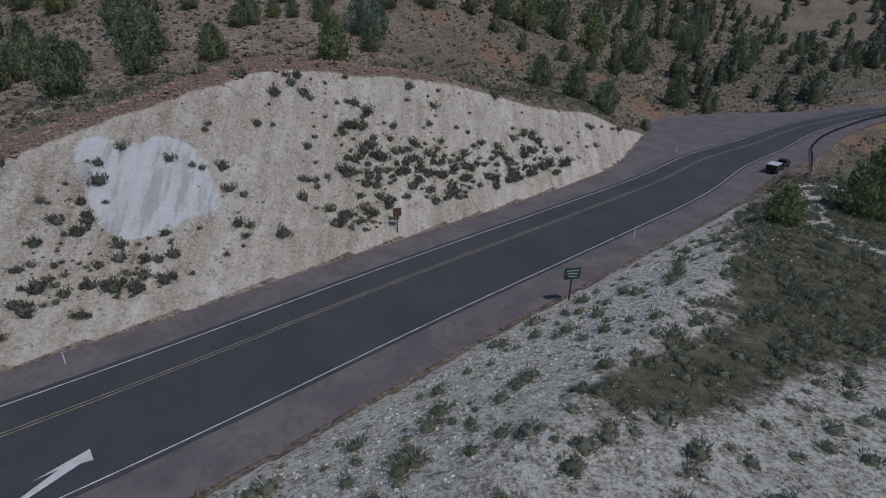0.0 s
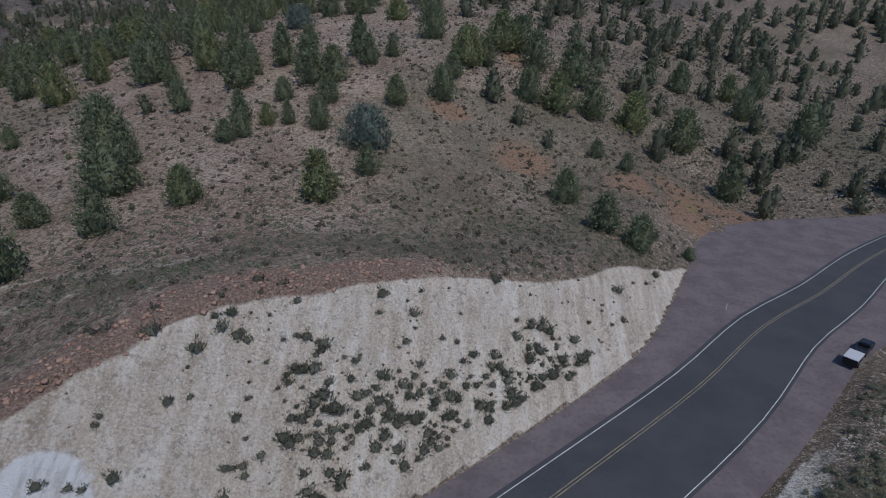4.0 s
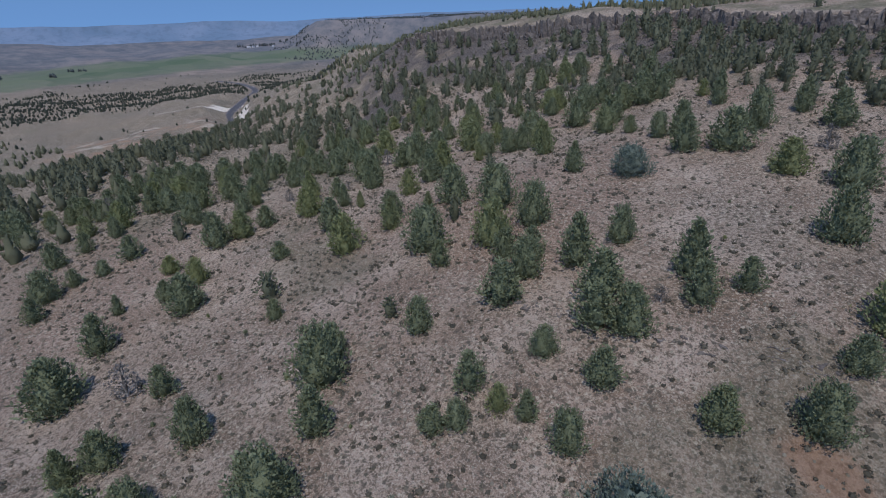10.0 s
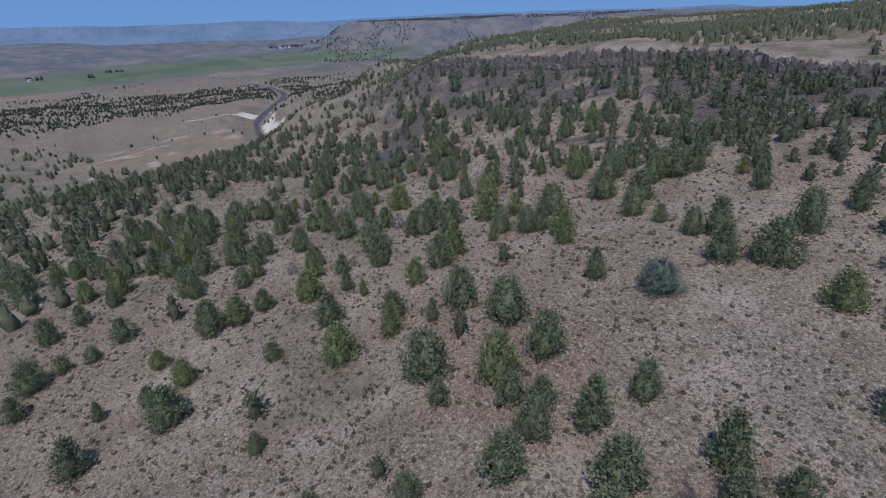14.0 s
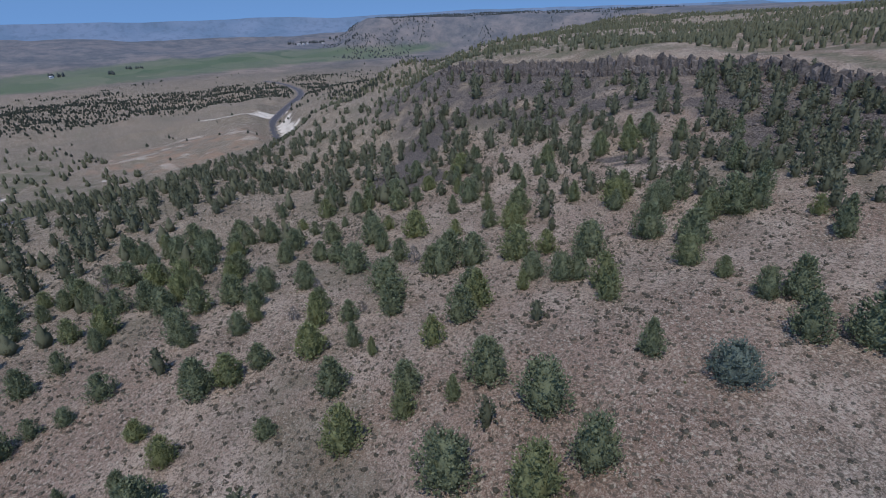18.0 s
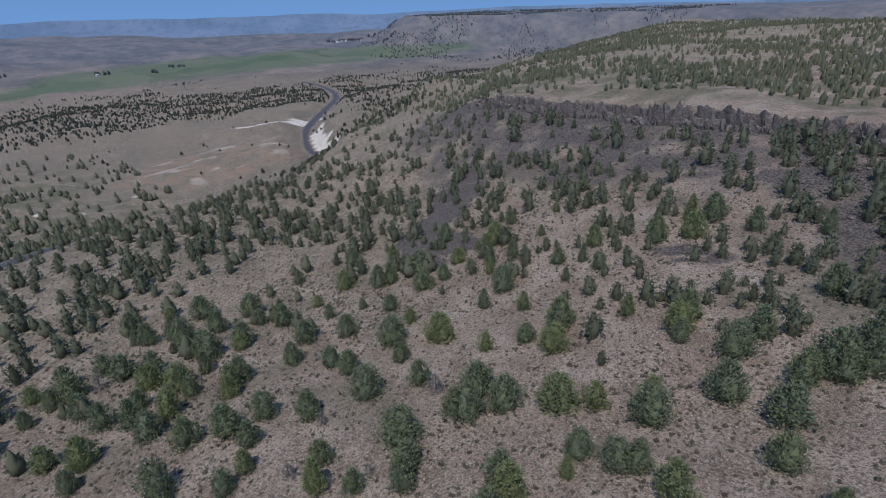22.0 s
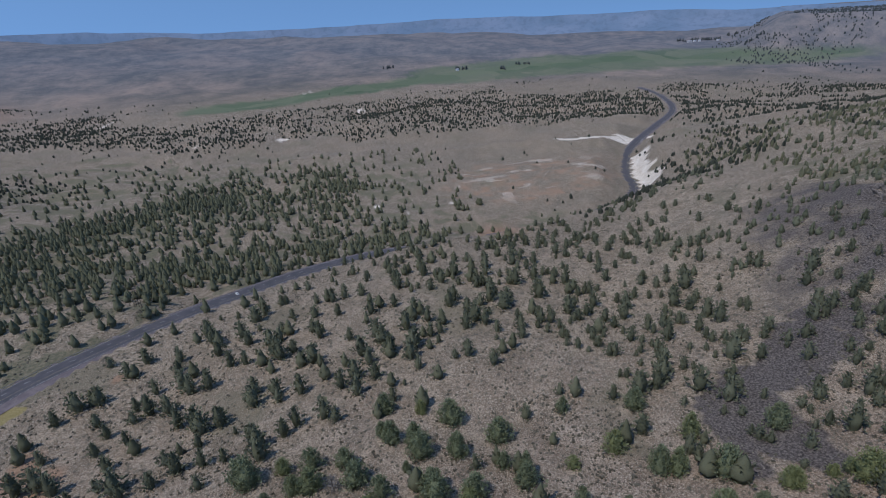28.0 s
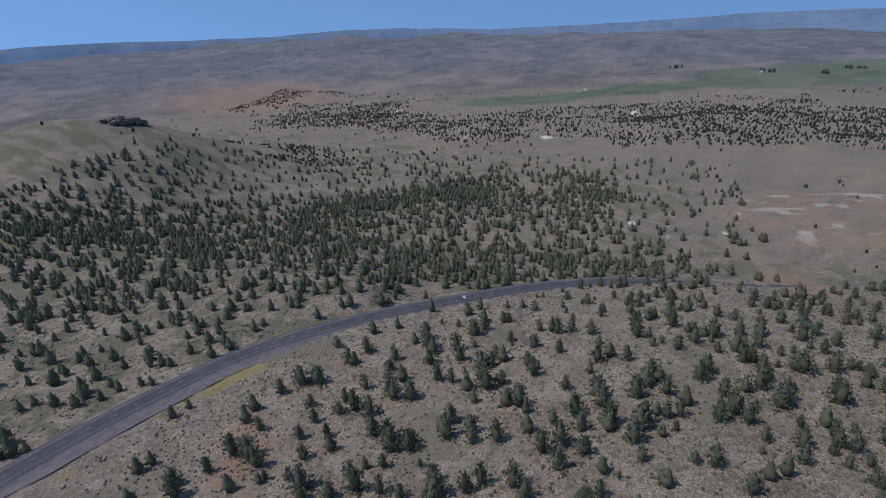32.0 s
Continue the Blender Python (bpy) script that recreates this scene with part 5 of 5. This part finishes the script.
def sow(n, x0, x1, y0, y1, chance, seed, clear=8.0):
    """Random places in a rectangle, thinned by chance(x, y), away from the single trees and the road."""
    rng = np.random.default_rng(seed)
    x, y = rng.uniform(x0, x1, n), rng.uniform(y0, y1, n)
    keep = rng.uniform(0, 1, n) < chance(x, y)
    x, y = x[keep], y[keep]
    if clear:
        near = np.min(np.hypot(x[:, None] - known[None, :, 0], y[:, None] - known[None, :, 1]), axis=1)
        x, y = x[near > clear], y[near > clear]
    d, s, _, rx = road_frame(x, y)
    ok = d > road_half(s, rx) + 2.5
    return x[ok], y[ok]


def slope_chance(x, y):
    r = rim_side(x, y)
    c = 0.5 + 1.1 * value_noise(x, y, 45, 51)
    c = np.where(r > 3, np.where(r < 55, 0.06, 0.5 + value_noise(x, y, 70, 52)), c)
    c = np.where((x > -70) & (x < 75) & (y < 152), 0, c)
    return c * np.where((x > -260) & (y < 300), np.where((x > 10) & (y > 175), 0.6, 0.12), 1.0) * smooth(40, 100, y + 0.15 * x + 60) * np.where((x > -560) & (x < -200) & (y < 260), 0.35, 1.0)


def west_chance(x, y):
    """The dense stand below the highway, thinning out to open slopes."""
    d, s, _, _ = road_frame(x, y)
    north = smooth(0, 90, 285 - y - 0.3 * np.maximum(0, -700 - x) + 60 * value_noise(x, y, 70, 59))
    west = smooth(0, 110, x + 1210 - 0.6 * np.maximum(0, 60 - y) - 0.9 * np.maximum(0, -250 - y) + 120 * value_noise(x, y, 130, 60))
    stand = north * west * (s < 0)
    gullies = smooth(0.05, 0.3, value_noise(x, y, 120, 53) + 0.4 * value_noise(x, y, 40, 54))
    return np.clip(stand * (0.4 + 0.6 * gullies) * (0.35 + 0.65 * smooth(-470, -640, x)), 0, 1) * smooth(0, 60, -x - 330 + 0.25 * (y + 100)) * 0.9 + np.where((s < 0) & (x > -620), 0.2, 0.07) + 0.3 * smooth(-380, -520, y) * smooth(-900, -700, x)


xs, ys = sow(4200, -640, 330, 60, 475, slope_chance, 61, 10.0)
x2, y2 = sow(800, -345, 60, 320, 474, lambda x, y: np.where(rim_side(x, y) < -4, 0.55 + 0.8 * value_noise(x, y, 30, 74), 0), 77, 6.0)
xs, ys = np.concatenate([xs, x2]), np.concatenate([ys, y2])
hs = np.random.default_rng(5).uniform(4, 10, len(xs)) * np.where((xs > 10) & (ys < 420), 1.2, 1.0)
more = np.array(MORE_TREES, float).reshape(-1, 3)
woodland("juniper_woodland", np.concatenate([xs, more[:, 0]]), np.concatenate([ys, more[:, 1]]), np.concatenate([hs, 1.05 * more[:, 2]]), 110, "scattered dark green junipers over the slope", 3)
xs, ys = sow(15000, -1280, -250, -600, 330, west_chance, 62, 0)
woodland("juniper_stand", xs, ys, np.random.default_rng(6).uniform(7, 12.5, len(xs)), 22, "dense stand of dark junipers below the highway", 4)


def shoulder_chance(x, y):
    """Open woods on the shoulder between the rim and the far bend of the highway."""
    r = rim_side(x, y)
    open_edge = np.where((r > 0) & (r < 28) & (x > -330), 0, 1)
    return open_edge * (0.26 + 0.8 * value_noise(x, y, 55, 78)) * smooth(-830, -640, x + 0.3 * (y - 500)) * np.where((x > -330) & (r < 0), 0, 1)


xs, ys = sow(3400, -800, -100, 395, 700, shoulder_chance, 79, 9.0)
woodland("shoulder_woodland", xs, ys, np.random.default_rng(9).uniform(3.2, 7.2, len(xs)), 26, "open juniper woods on the grey shoulder", 8)


def upland_chance(x, y):
    r = rim_side(x, y)
    c = smooth(30, 90, r + 40 * value_noise(x, y, 60, 55)) * (0.5 + 1.0 * value_noise(x, y, 110, 56))
    return np.where((y > 520) | (r > 0), c, 0) * smooth(-1500, -700, x) * (np.hypot(x + 945, y - 640) > 55)


xs, ys = sow(30000, -1000, 420, 420, 1500, upland_chance, 63, 0)
woodland("upland_woodland", xs, ys, np.random.default_rng(7).uniform(3.6, 8, len(xs)), 4, "dark juniper woods on the upland behind the rim", 5)


def valley_chance(x, y):
    band = smooth(0.0, 0.35, value_noise(x, y, 240, 57) + 0.5 * value_noise(x, y, 60, 58) + 0.5 * smooth(420, 120, np.abs(line_distance(x, y, [(-1950, -1100), (-1880, -500), (-1850, -100), (-1650, 450), (-1650, 900), (-1300, 1250)]))) - 0.06)
    return band * smooth(250, 420, line_distance(x, y, GREEN)) * (x < -640) * (np.hypot(x + 945, y - 640) > 55) * np.where((road_frame(x, y)[1] < 0) & (x > -1420) & (y > -60), 0.0, 0.75) + 0.01


xs, ys = sow(46000, -2350, -620, -1500, 1700, valley_chance, 64, 0)
woodland("valley_junipers", xs, ys, np.random.default_rng(8).uniform(3.5, 8, len(xs)), 1, "tiny dark junipers dotted over the valley", 6, M_valley_trees)


def mesa_chance(x, y):
    """Junipers over the slopes of the long mesa across the valley."""
    return smooth(2650, 3000, np.hypot(x, y)) * smooth(0.0, 0.3, value_noise(x, y, 160, 97) + 0.3 * value_noise(x, y, 50, 98) + 0.12) * smooth(30, 35, np.degrees(np.arctan2(y - 190, -x - 80)))


xs, ys = sow(9000, -3400, -1500, 1700, 3400, mesa_chance, 83, 0)
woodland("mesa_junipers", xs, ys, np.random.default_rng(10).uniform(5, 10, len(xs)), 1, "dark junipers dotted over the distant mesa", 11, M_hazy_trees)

FARM_ROWS = [((-3236, 1835), (-3212, 1900), 7), ((-3215, 1930), (-3219, 2061), 22), ((-3219, 2070), (-3222, 2123), 8), ((-3300, 2200), (-3310, 2300), 9), ((-2620, 1870), (-2590, 1960), 8), ((-2913, 200), (-2913, 235), 5), ((-2790, 520), (-2780, 600), 9), ((-2835, 850), (-2825, 905), 8), ((-2750, 740), (-2746, 770), 4)]
frng = np.random.default_rng(14)
fx, fy = [], []
for (ax_, ay_), (bx_, by_), n in FARM_ROWS:
    u = frng.uniform(0, 1, n)
    fx += list(ax_ + (bx_ - ax_) * u + frng.normal(0, 7, n))
    fy += list(ay_ + (by_ - ay_) * u + frng.normal(0, 7, n))
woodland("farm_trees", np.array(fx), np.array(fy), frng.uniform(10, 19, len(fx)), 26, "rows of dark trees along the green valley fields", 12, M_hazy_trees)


def farmhouse(x, y, yaw, w, d, h):
    """A pale gabled farm building."""
    root = tagged(new("farmhouse"), "small white gabled farm building among dark trees", "house", "farm buildings")
    root.matrix_basis = Matrix.Translation((x, y, ground_at(x, y) - 0.3)) @ Matrix.Rotation(radians(yaw), 4, "Z")
    part("wall", box_mesh("wall", M_white_plastic, w, d, h, 0.0, 0, 0, h / 2), root)
    e, r = 0.6, h + 0.42 * d
    v = [(-w / 2 - e, -d / 2 - e, h - 0.3), (w / 2 + e, -d / 2 - e, h - 0.3), (w / 2 + e, d / 2 + e, h - 0.3), (-w / 2 - e, d / 2 + e, h - 0.3), (-w / 2 - e, 0, r), (w / 2 + e, 0, r)]
    part("roof", fast_mesh("roof", v, [(0, 1, 5), (0, 5, 4), (2, 3, 4), (2, 4, 5), (1, 2, 5), (3, 0, 4), (0, 3, 2), (0, 2, 1)], M_car_grey), root)
    part("door", box_mesh("door", M_post_wood, 1.2, 0.12, 2.2, 0.0, 0, -d / 2 - 0.03, 1.4), root)
    for o in (-w * 0.3, w * 0.3):
        part("window", box_mesh("window", M_glass, 1.5, 0.12, 1.3, 0.0, o, -d / 2 - 0.03, h * 0.6), root)


for x, y, yaw, w in ((-3190, 1915, 80, 22), (-3192, 1945, 95, 16), (-3195, 1975, 60, 14), (-3200, 2090, 90, 18), (-2765, 545, 100, 14)):
    farmhouse(x, y, yaw, w, 10, 5)


# ---- sagebrush, grass and stones ----
def tuft(seed, n, spread, up):
    """A rounded, uneven shrub of short twigs round a low dark middle."""
    rng = np.random.default_rng(seed)
    a, e = rng.uniform(0, 6.283, n), np.arcsin(rng.uniform(0.02, 1, n))
    lobe = 1 + 0.28 * np.sin(2 * a + seed) + 0.2 * np.sin(3 * a + 2.1 * seed)
    r = spread * lobe * rng.uniform(0.55, 1.0, n)
    out = np.stack([np.cos(a) * np.cos(e), np.sin(a) * np.cos(e), np.sin(e)], 1)
    c = out * r[:, None] * np.array([1, 1, up / spread])
    dirs = out + np.array([0, 0, 1.2]) + rng.normal(0, 0.35, (n, 3))
    thin = 0.34 if n > 50 else 1.0 if n > 16 else 1.4
    V, F = blades(c, dirs, rng.uniform(0.18, 0.34, n), rng.uniform(0.06, 0.1, n) * thin, rng)
    bv, bf = dome(seed + 500)
    return np.concatenate([bv * np.array([0.62, 0.62, 0.6]), V]), np.concatenate([bf, F + len(bv)])


def cover_stuff(name, xs, ys, sizes, n_blade, mat, label, seed, flat=0.75, category="shrubs"):
    rng = np.random.default_rng(seed)
    Vs, Fs, base = [], [], 0
    pick = rng.integers(0, 3, len(xs))
    zs = height(xs, ys)
    for k in range(3):
        sel = pick == k
        tv, tf = tuft(seed * 7 + k, n_blade, 0.45, 0.5)
        V, F = scattered(tv, tf, np.stack([xs[sel], ys[sel], zs[sel] - 0.05], 1), np.stack([sizes[sel], sizes[sel], sizes[sel] * flat], 1), rng.uniform(0, 6.28, sel.sum()))
        Vs.append(V)
        Fs.append(F + base)
        base += len(V)
    tagged(new(name, fast_mesh(name, np.concatenate(Vs), np.concatenate(Fs), mat)), label, category, kind="stuff")


def scrub_chance(x, y):
    c = 0.55 + 0.9 * value_noise(x, y, 18, 71)
    d, s, rz, rx = road_frame(x, y)
    on_cut = (s > 0) & (x > -90) & (x < 62) & (cut_depth(x, y) > 0.5)
    return np.where(on_cut | (line_distance(x, y, SCREE) < 9), 0.0, c)


srng = np.random.default_rng(31)


def dome(seed):
    """A ragged low clump: two rings of five and a crown."""
    rng = np.random.default_rng(seed)
    v = [(0.5 * math.cos(a) * rng.uniform(0.7, 1.2), 0.5 * math.sin(a) * rng.uniform(0.7, 1.2), 0.0) for a in np.arange(5) * 1.2566]
    v += [(0.36 * math.cos(a + 0.6) * rng.uniform(0.6, 1.3), 0.36 * math.sin(a + 0.6) * rng.uniform(0.6, 1.3), rng.uniform(0.25, 0.55)) for a in np.arange(5) * 1.2566]
    v.append((rng.normal(0, 0.08), rng.normal(0, 0.08), 0.5))
    f = []
    for k in range(5):
        n = (k + 1) % 5
        f += [(k, n, 5 + k), (n, 5 + n, 5 + k), (5 + k, 5 + n, 10)]
    return np.array(v), np.array(f)


def clumps(name, xs, ys, sizes, mat, label, seed, category):
    rng = np.random.default_rng(seed)
    zs = height(xs, ys)
    pick = rng.integers(0, 5, len(xs))
    Vs, Fs, base = [], [], 0
    for k in range(5):
        sel = pick == k
        tv, tf = dome(seed + k)
        V, F = scattered(tv, tf, np.stack([xs[sel], ys[sel], zs[sel] - 0.08], 1), np.stack([sizes[sel], sizes[sel] * 0.9, sizes[sel] * 0.9], 1), rng.uniform(0, 6.28, sel.sum()))
        Vs.append(V)
        Fs.append(F + base)
        base += len(V)
    tagged(new(name, fast_mesh(name, np.concatenate(Vs), np.concatenate(Fs), mat)), label, category, kind="stuff")


xs, ys = sow(36000, -330, 150, 75, 420, scrub_chance, 65, 0)
cover_stuff("sagebrush_cover", xs, ys, 0.7 + 1.5 * srng.uniform(0, 1, len(xs)) ** 1.7, 11, M_sage, "low grey-brown sagebrush dotted over dry ground", 9)
xs, ys = sow(15000, 0, 270, 100, 340, lambda x, y: scrub_chance(x, y) * smooth(-10, 60, x + 0.3 * (y - 120)), 76, 0)
cover_stuff("hillside_scrub", xs, ys, 0.8 + 1.2 * srng.uniform(0, 1, len(xs)) ** 1.5, 5, M_bank_shrub, "dense olive scrub on the brown hillside", 29)
xs, ys = sow(26000, -300, 200, 60, 340, scrub_chance, 66, 0)
clumps("bunchgrass_cover", xs, ys, srng.uniform(0.35, 0.8, len(xs)), M_grass, "pale dry bunchgrass tufts on the slope", 10, "grass")
xs, ys = sow(27000, -640, -220, -330, 430, scrub_chance, 75, 0)
clumps("far_sagebrush_cover", xs, ys, srng.uniform(0.9, 1.9, len(xs)), M_sage, "scattered grey sagebrush over open slopes", 19, "shrubs")


def brow_chance(x, y):
    """The sage-covered brow above the near road cut."""
    on_cut = (cut_depth(x, y) > 0.5) | (crest_zone(x, y) > 0.3)
    return np.where(on_cut | (road_frame(x, y)[1] < 0), 0, blobs(x, y, [(-5, 110, 50, 15), (-40, 92, 45, 18), (20, 132, 45, 20)]) * (0.7 + 0.8 * value_noise(x, y, 6, 99)))


xs, ys = sow(13000, -85, 65, 70, 165, brow_chance, 84, 0)
cover_stuff("brow_sagebrush", xs, ys, 0.45 + 1.1 * srng.uniform(0, 1, len(xs)) ** 2, 16, M_sage_green, "grey-green sagebrush on the brow above the cut", 33)


def south_chance(x, y):
    d, s, rz, rx = road_frame(x, y)
    over = d - road_half(s, rx)
    return np.where((s < 0) & (over > 1), 0.34 + 0.66 * sage_flat(x, y) + 0.3 * smooth(3, 1, over), 0)


xs, ys = sow(14000, -30, 100, 5, 100, south_chance, 67, 0)
cover_stuff("grey_green_sagebrush", xs, ys, 0.32 + 2.0 * srng.uniform(0, 1, len(xs)) ** 3, 90, M_sage_green, "dense grey-green sagebrush on the chalky bank", 11)


def bank_chance(x, y):
    depth = cut_depth(x, y)
    d, s, rz, rx = road_frame(x, y)
    low = smooth(26, 10, d)
    clump = smooth(0.0, 0.3, value_noise(x, y, 9, 72) + 0.3 * low - 0.12)
    clump = clump * np.where(np.hypot(x + 33, y - 62) < 9, 0.12, 1.0)
    return np.where((s > 0) & (depth > 0.6) & (x > -90) & (x < 64), 0.12 + 0.88 * clump, 0) * smooth(-6, 8, depth)


xs, ys = sow(24000, -90, 66, 20, 140, bank_chance, 68, 0)
cover_stuff("bank_shrubs", xs, ys, 0.35 + 2.3 * srng.uniform(0, 1, len(xs)) ** 2.4, 130, M_cut_shrub, "dark round shrubs clinging to the pale road cut", 13, 0.85)

ROCK_V = np.array([(-0.5, -0.4, 0), (0.45, -0.5, 0), (0.55, 0.4, 0), (-0.4, 0.5, 0), (-0.35, -0.3, 0.55), (0.3, -0.35, 0.7), (0.38, 0.3, 0.5), (-0.3, 0.36, 0.62)])
ROCK_F = np.array([(0, 1, 5, 4), (1, 2, 6, 5), (2, 3, 7, 6), (3, 0, 4, 7), (4, 5, 6, 7), (3, 2, 1, 0)])


def stones(name, xs, ys, sizes, mat, label, seed):
    rng = np.random.default_rng(seed)
    zs = height(xs, ys)
    sc = np.stack([sizes * rng.uniform(0.7, 1.3, len(xs)), sizes * rng.uniform(0.7, 1.3, len(xs)), sizes * rng.uniform(0.5, 1.0, len(xs))], 1)
    V, F = scattered(ROCK_V, ROCK_F, np.stack([xs, ys, zs - 0.08 * sizes], 1), sc, rng.uniform(0, 6.28, len(xs)))
    tagged(new(name, fast_mesh(name, V, F, mat)), label, "stones", kind="stuff")


def gravel_chance(x, y):
    d, s, rz, rx = road_frame(x, y)
    over = d - road_half(s, rx)
    return np.where((s < 0) & (over > 0.5), smooth(28, 6, over + 14 * value_noise(x, y, 14, 21)) * (1 - 0.9 * sage_flat(x, y)), 0)


xs, ys = sow(48000, -40, 66, 0, 90, gravel_chance, 69, 0)
stones("chalk_stones", xs, ys, 0.09 + 0.2 * srng.uniform(0, 1, len(xs)) ** 3, M_chalk, "loose chalky stones over the pale bank", 15)


def crest_chance(x, y):
    d, s, rz, rx = road_frame(x, y)
    return 0.9 * crest_zone(x, y) + np.where((s > 0) & (np.abs(d - road_half(s, rx) - 0.5) < 1.2), 0.3, 0)


xs, ys = sow(30000, -95, 60, 20, 135, crest_chance, 70, 0)
stones("crest_rubble", xs, ys, 0.18 + 0.5 * srng.uniform(0, 1, len(xs)) ** 2.5, M_rubble, "pinkish brown broken rock along the top of the cut", 16)
xs, ys = sow(26000, -430, 40, 330, 500, lambda x, y: np.where(rim_side(x, y) < -1, smooth(-95, -4, rim_side(x, y)) * (0.4 + value_noise(x, y, 25, 73)), 0), 71, 0)
stones("basalt_talus", xs, ys, 0.4 + 1.6 * srng.uniform(0, 1, len(xs)) ** 3, M_basalt, "dark broken basalt scree below the rim", 17)


# ---- basalt rim and outcrops ----
def rock_mesh(name, seed, mat):
    rng = np.random.default_rng(seed)
    bm = bmesh.new()
    r = bmesh.ops.create_cube(bm, size=1.0)
    bmesh.ops.subdivide_edges(bm, edges=bm.edges[:], cuts=1, use_grid_fill=True)
    for v in bm.verts:
        v.co += Vector(rng.normal(0, 0.13, 3))
        v.co.z += 0.5
    return bm_mesh(name, bm, mat)


ROCKS = [rock_mesh("rock", 200 + k, M_basalt) for k in range(7)]


def rocks_along(root, line, n, size, tall, spread, seed):
    rng = np.random.default_rng(seed)
    for _ in range(n):
        q = line[int(rng.integers(len(line)))]
        x, y = q[0] + rng.normal(0, spread), q[1] + rng.normal(0, spread)
        ob = part("rock", ROCKS[int(rng.integers(7))], root)
        w = size * rng.uniform(0.6, 1.5)
        z = float(np.min(height(np.array([x, x, x - 2]), np.array([y, y - 2.5, y - 2]))))
        ob.matrix_basis = Matrix.Translation((x, y, z - 0.4)) @ Matrix.Rotation(rng.uniform(0, 6.28), 4, "Z") @ Matrix.Diagonal((w, w * rng.uniform(0.7, 1.2), tall * rng.uniform(0.6, 1.15), 1))


rim_rock = tagged(new("basalt_rim"), "dark columnar basalt cliff along the plateau edge", "cliff", kind="structure")
rrng = np.random.default_rng(81)
for row in (0, 1):
    for q in np.linspace(2, len(RIM_LINE) - 4, 148):
        k = int(q)
        x, y, _ = RIM_LINE[k] + (RIM_LINE[k + 1] - RIM_LINE[k]) * (q - k)
        tx, ty = RIM_LINE[k + 1][:2] - RIM_LINE[k][:2]
        ln = math.hypot(tx, ty)
        nx, ny = -ty / ln, tx / ln
        low, top = ground_at(x - 4.5 * nx, y - 4.5 * ny), ground_at(x + 3 * nx, y + 3 * ny)
        off = rrng.uniform(-4.2, -2.0) if row else rrng.uniform(-1.6, 0.8)
        tall = (top - low) * (rrng.uniform(0.2, 0.6) if row else rrng.uniform(0.7, 1.08)) + 0.5
        ob = part("rock", ROCKS[int(rrng.integers(7))], rim_rock)
        ob.matrix_basis = Matrix.Translation((x + off * nx, y + off * ny, low - 0.6)) @ Matrix.Rotation(math.atan2(ty, tx) + rrng.normal(0, 0.5), 4, "Z") @ Matrix.Diagonal((rrng.uniform(2.6, 6.0), rrng.uniform(2.4, 4.6), max(1.4, tall), 1))
for cx, cy, n, size, label in ((-51, 184, 26, 1.2, "low dark basalt outcrop among junipers"), (-22, 187, 46, 1.4, "broken basalt ledge across the slope"), (-6, 193, 40, 1.4, "grey basalt ledge beside two junipers"), (-868, -690, 46, 12.0, "dark rocky knob on a distant spur")):
    oc = tagged(new("rock_outcrop"), label, "rock outcrop", "basalt outcrops")
    sp = max(size * 1.7, 4.0)
    rocks_along(oc, np.array([(cx + k * sp / 3, cy + 0.15 * k) for k in range(-4, 5)]), n, size, size * 0.75, max(size * 0.45, 0.9), 90 + n)


# ---- far mesa and mountains ----
def far_wall(name, r, a0, a1, base, top, seed, mat, label, flat=False):
    """A long ridge seen from the valley side, between two bearings."""
    n = 220
    v, f = [], []
    for k in range(n):
        a = radians(a0 + (a1 - a0) * k / (n - 1))
        e = min(k, n - 1 - k) / (n * 0.08)
        fade = min(1.0, e) ** 0.7
        nz = noise.fractal(Vector((k * 0.06, seed, 0.3)), 0.9, 2.1, 5)
        hgt = base + (top - base) * fade * (1 + 0.14 * nz) + 70 * max(0.0, math.cos(a - radians(240))) ** 4
        for rr, zz in ((r - 620, base - 12), (r - 330, base + (hgt - base) * (0.42 + 0.12 * nz)), (r - 190, base + (hgt - base) * (0.7 if flat else 0.75)), (r - 150, hgt), (r + 250, hgt - 6)):
            wob = 40 * noise.noise(Vector((k * 0.3, rr * 0.01, seed)))
            v.append(((rr + wob) * math.cos(a), (rr + wob) * math.sin(a), zz))
    for k in range(n - 1):
        for j in range(4):
            p = k * 5 + j
            f.append((p, p + 5, p + 6, p + 1))
    return tagged(new(name, fast_mesh(name, v, f, mat, True)), label, "mountains", kind="structure")


# the range's blue is air haze put into its base colour
M_blue_range = mottled("haze_blue_range", (0.12, 0.18, 0.26), (0.16, 0.215, 0.3), 0.003, 0.95)
far_wall("backdrop_range", 4760, 95, 262, -60, 122, 7, M_blue_range, "low forested mountains, painted blue as distance haze")
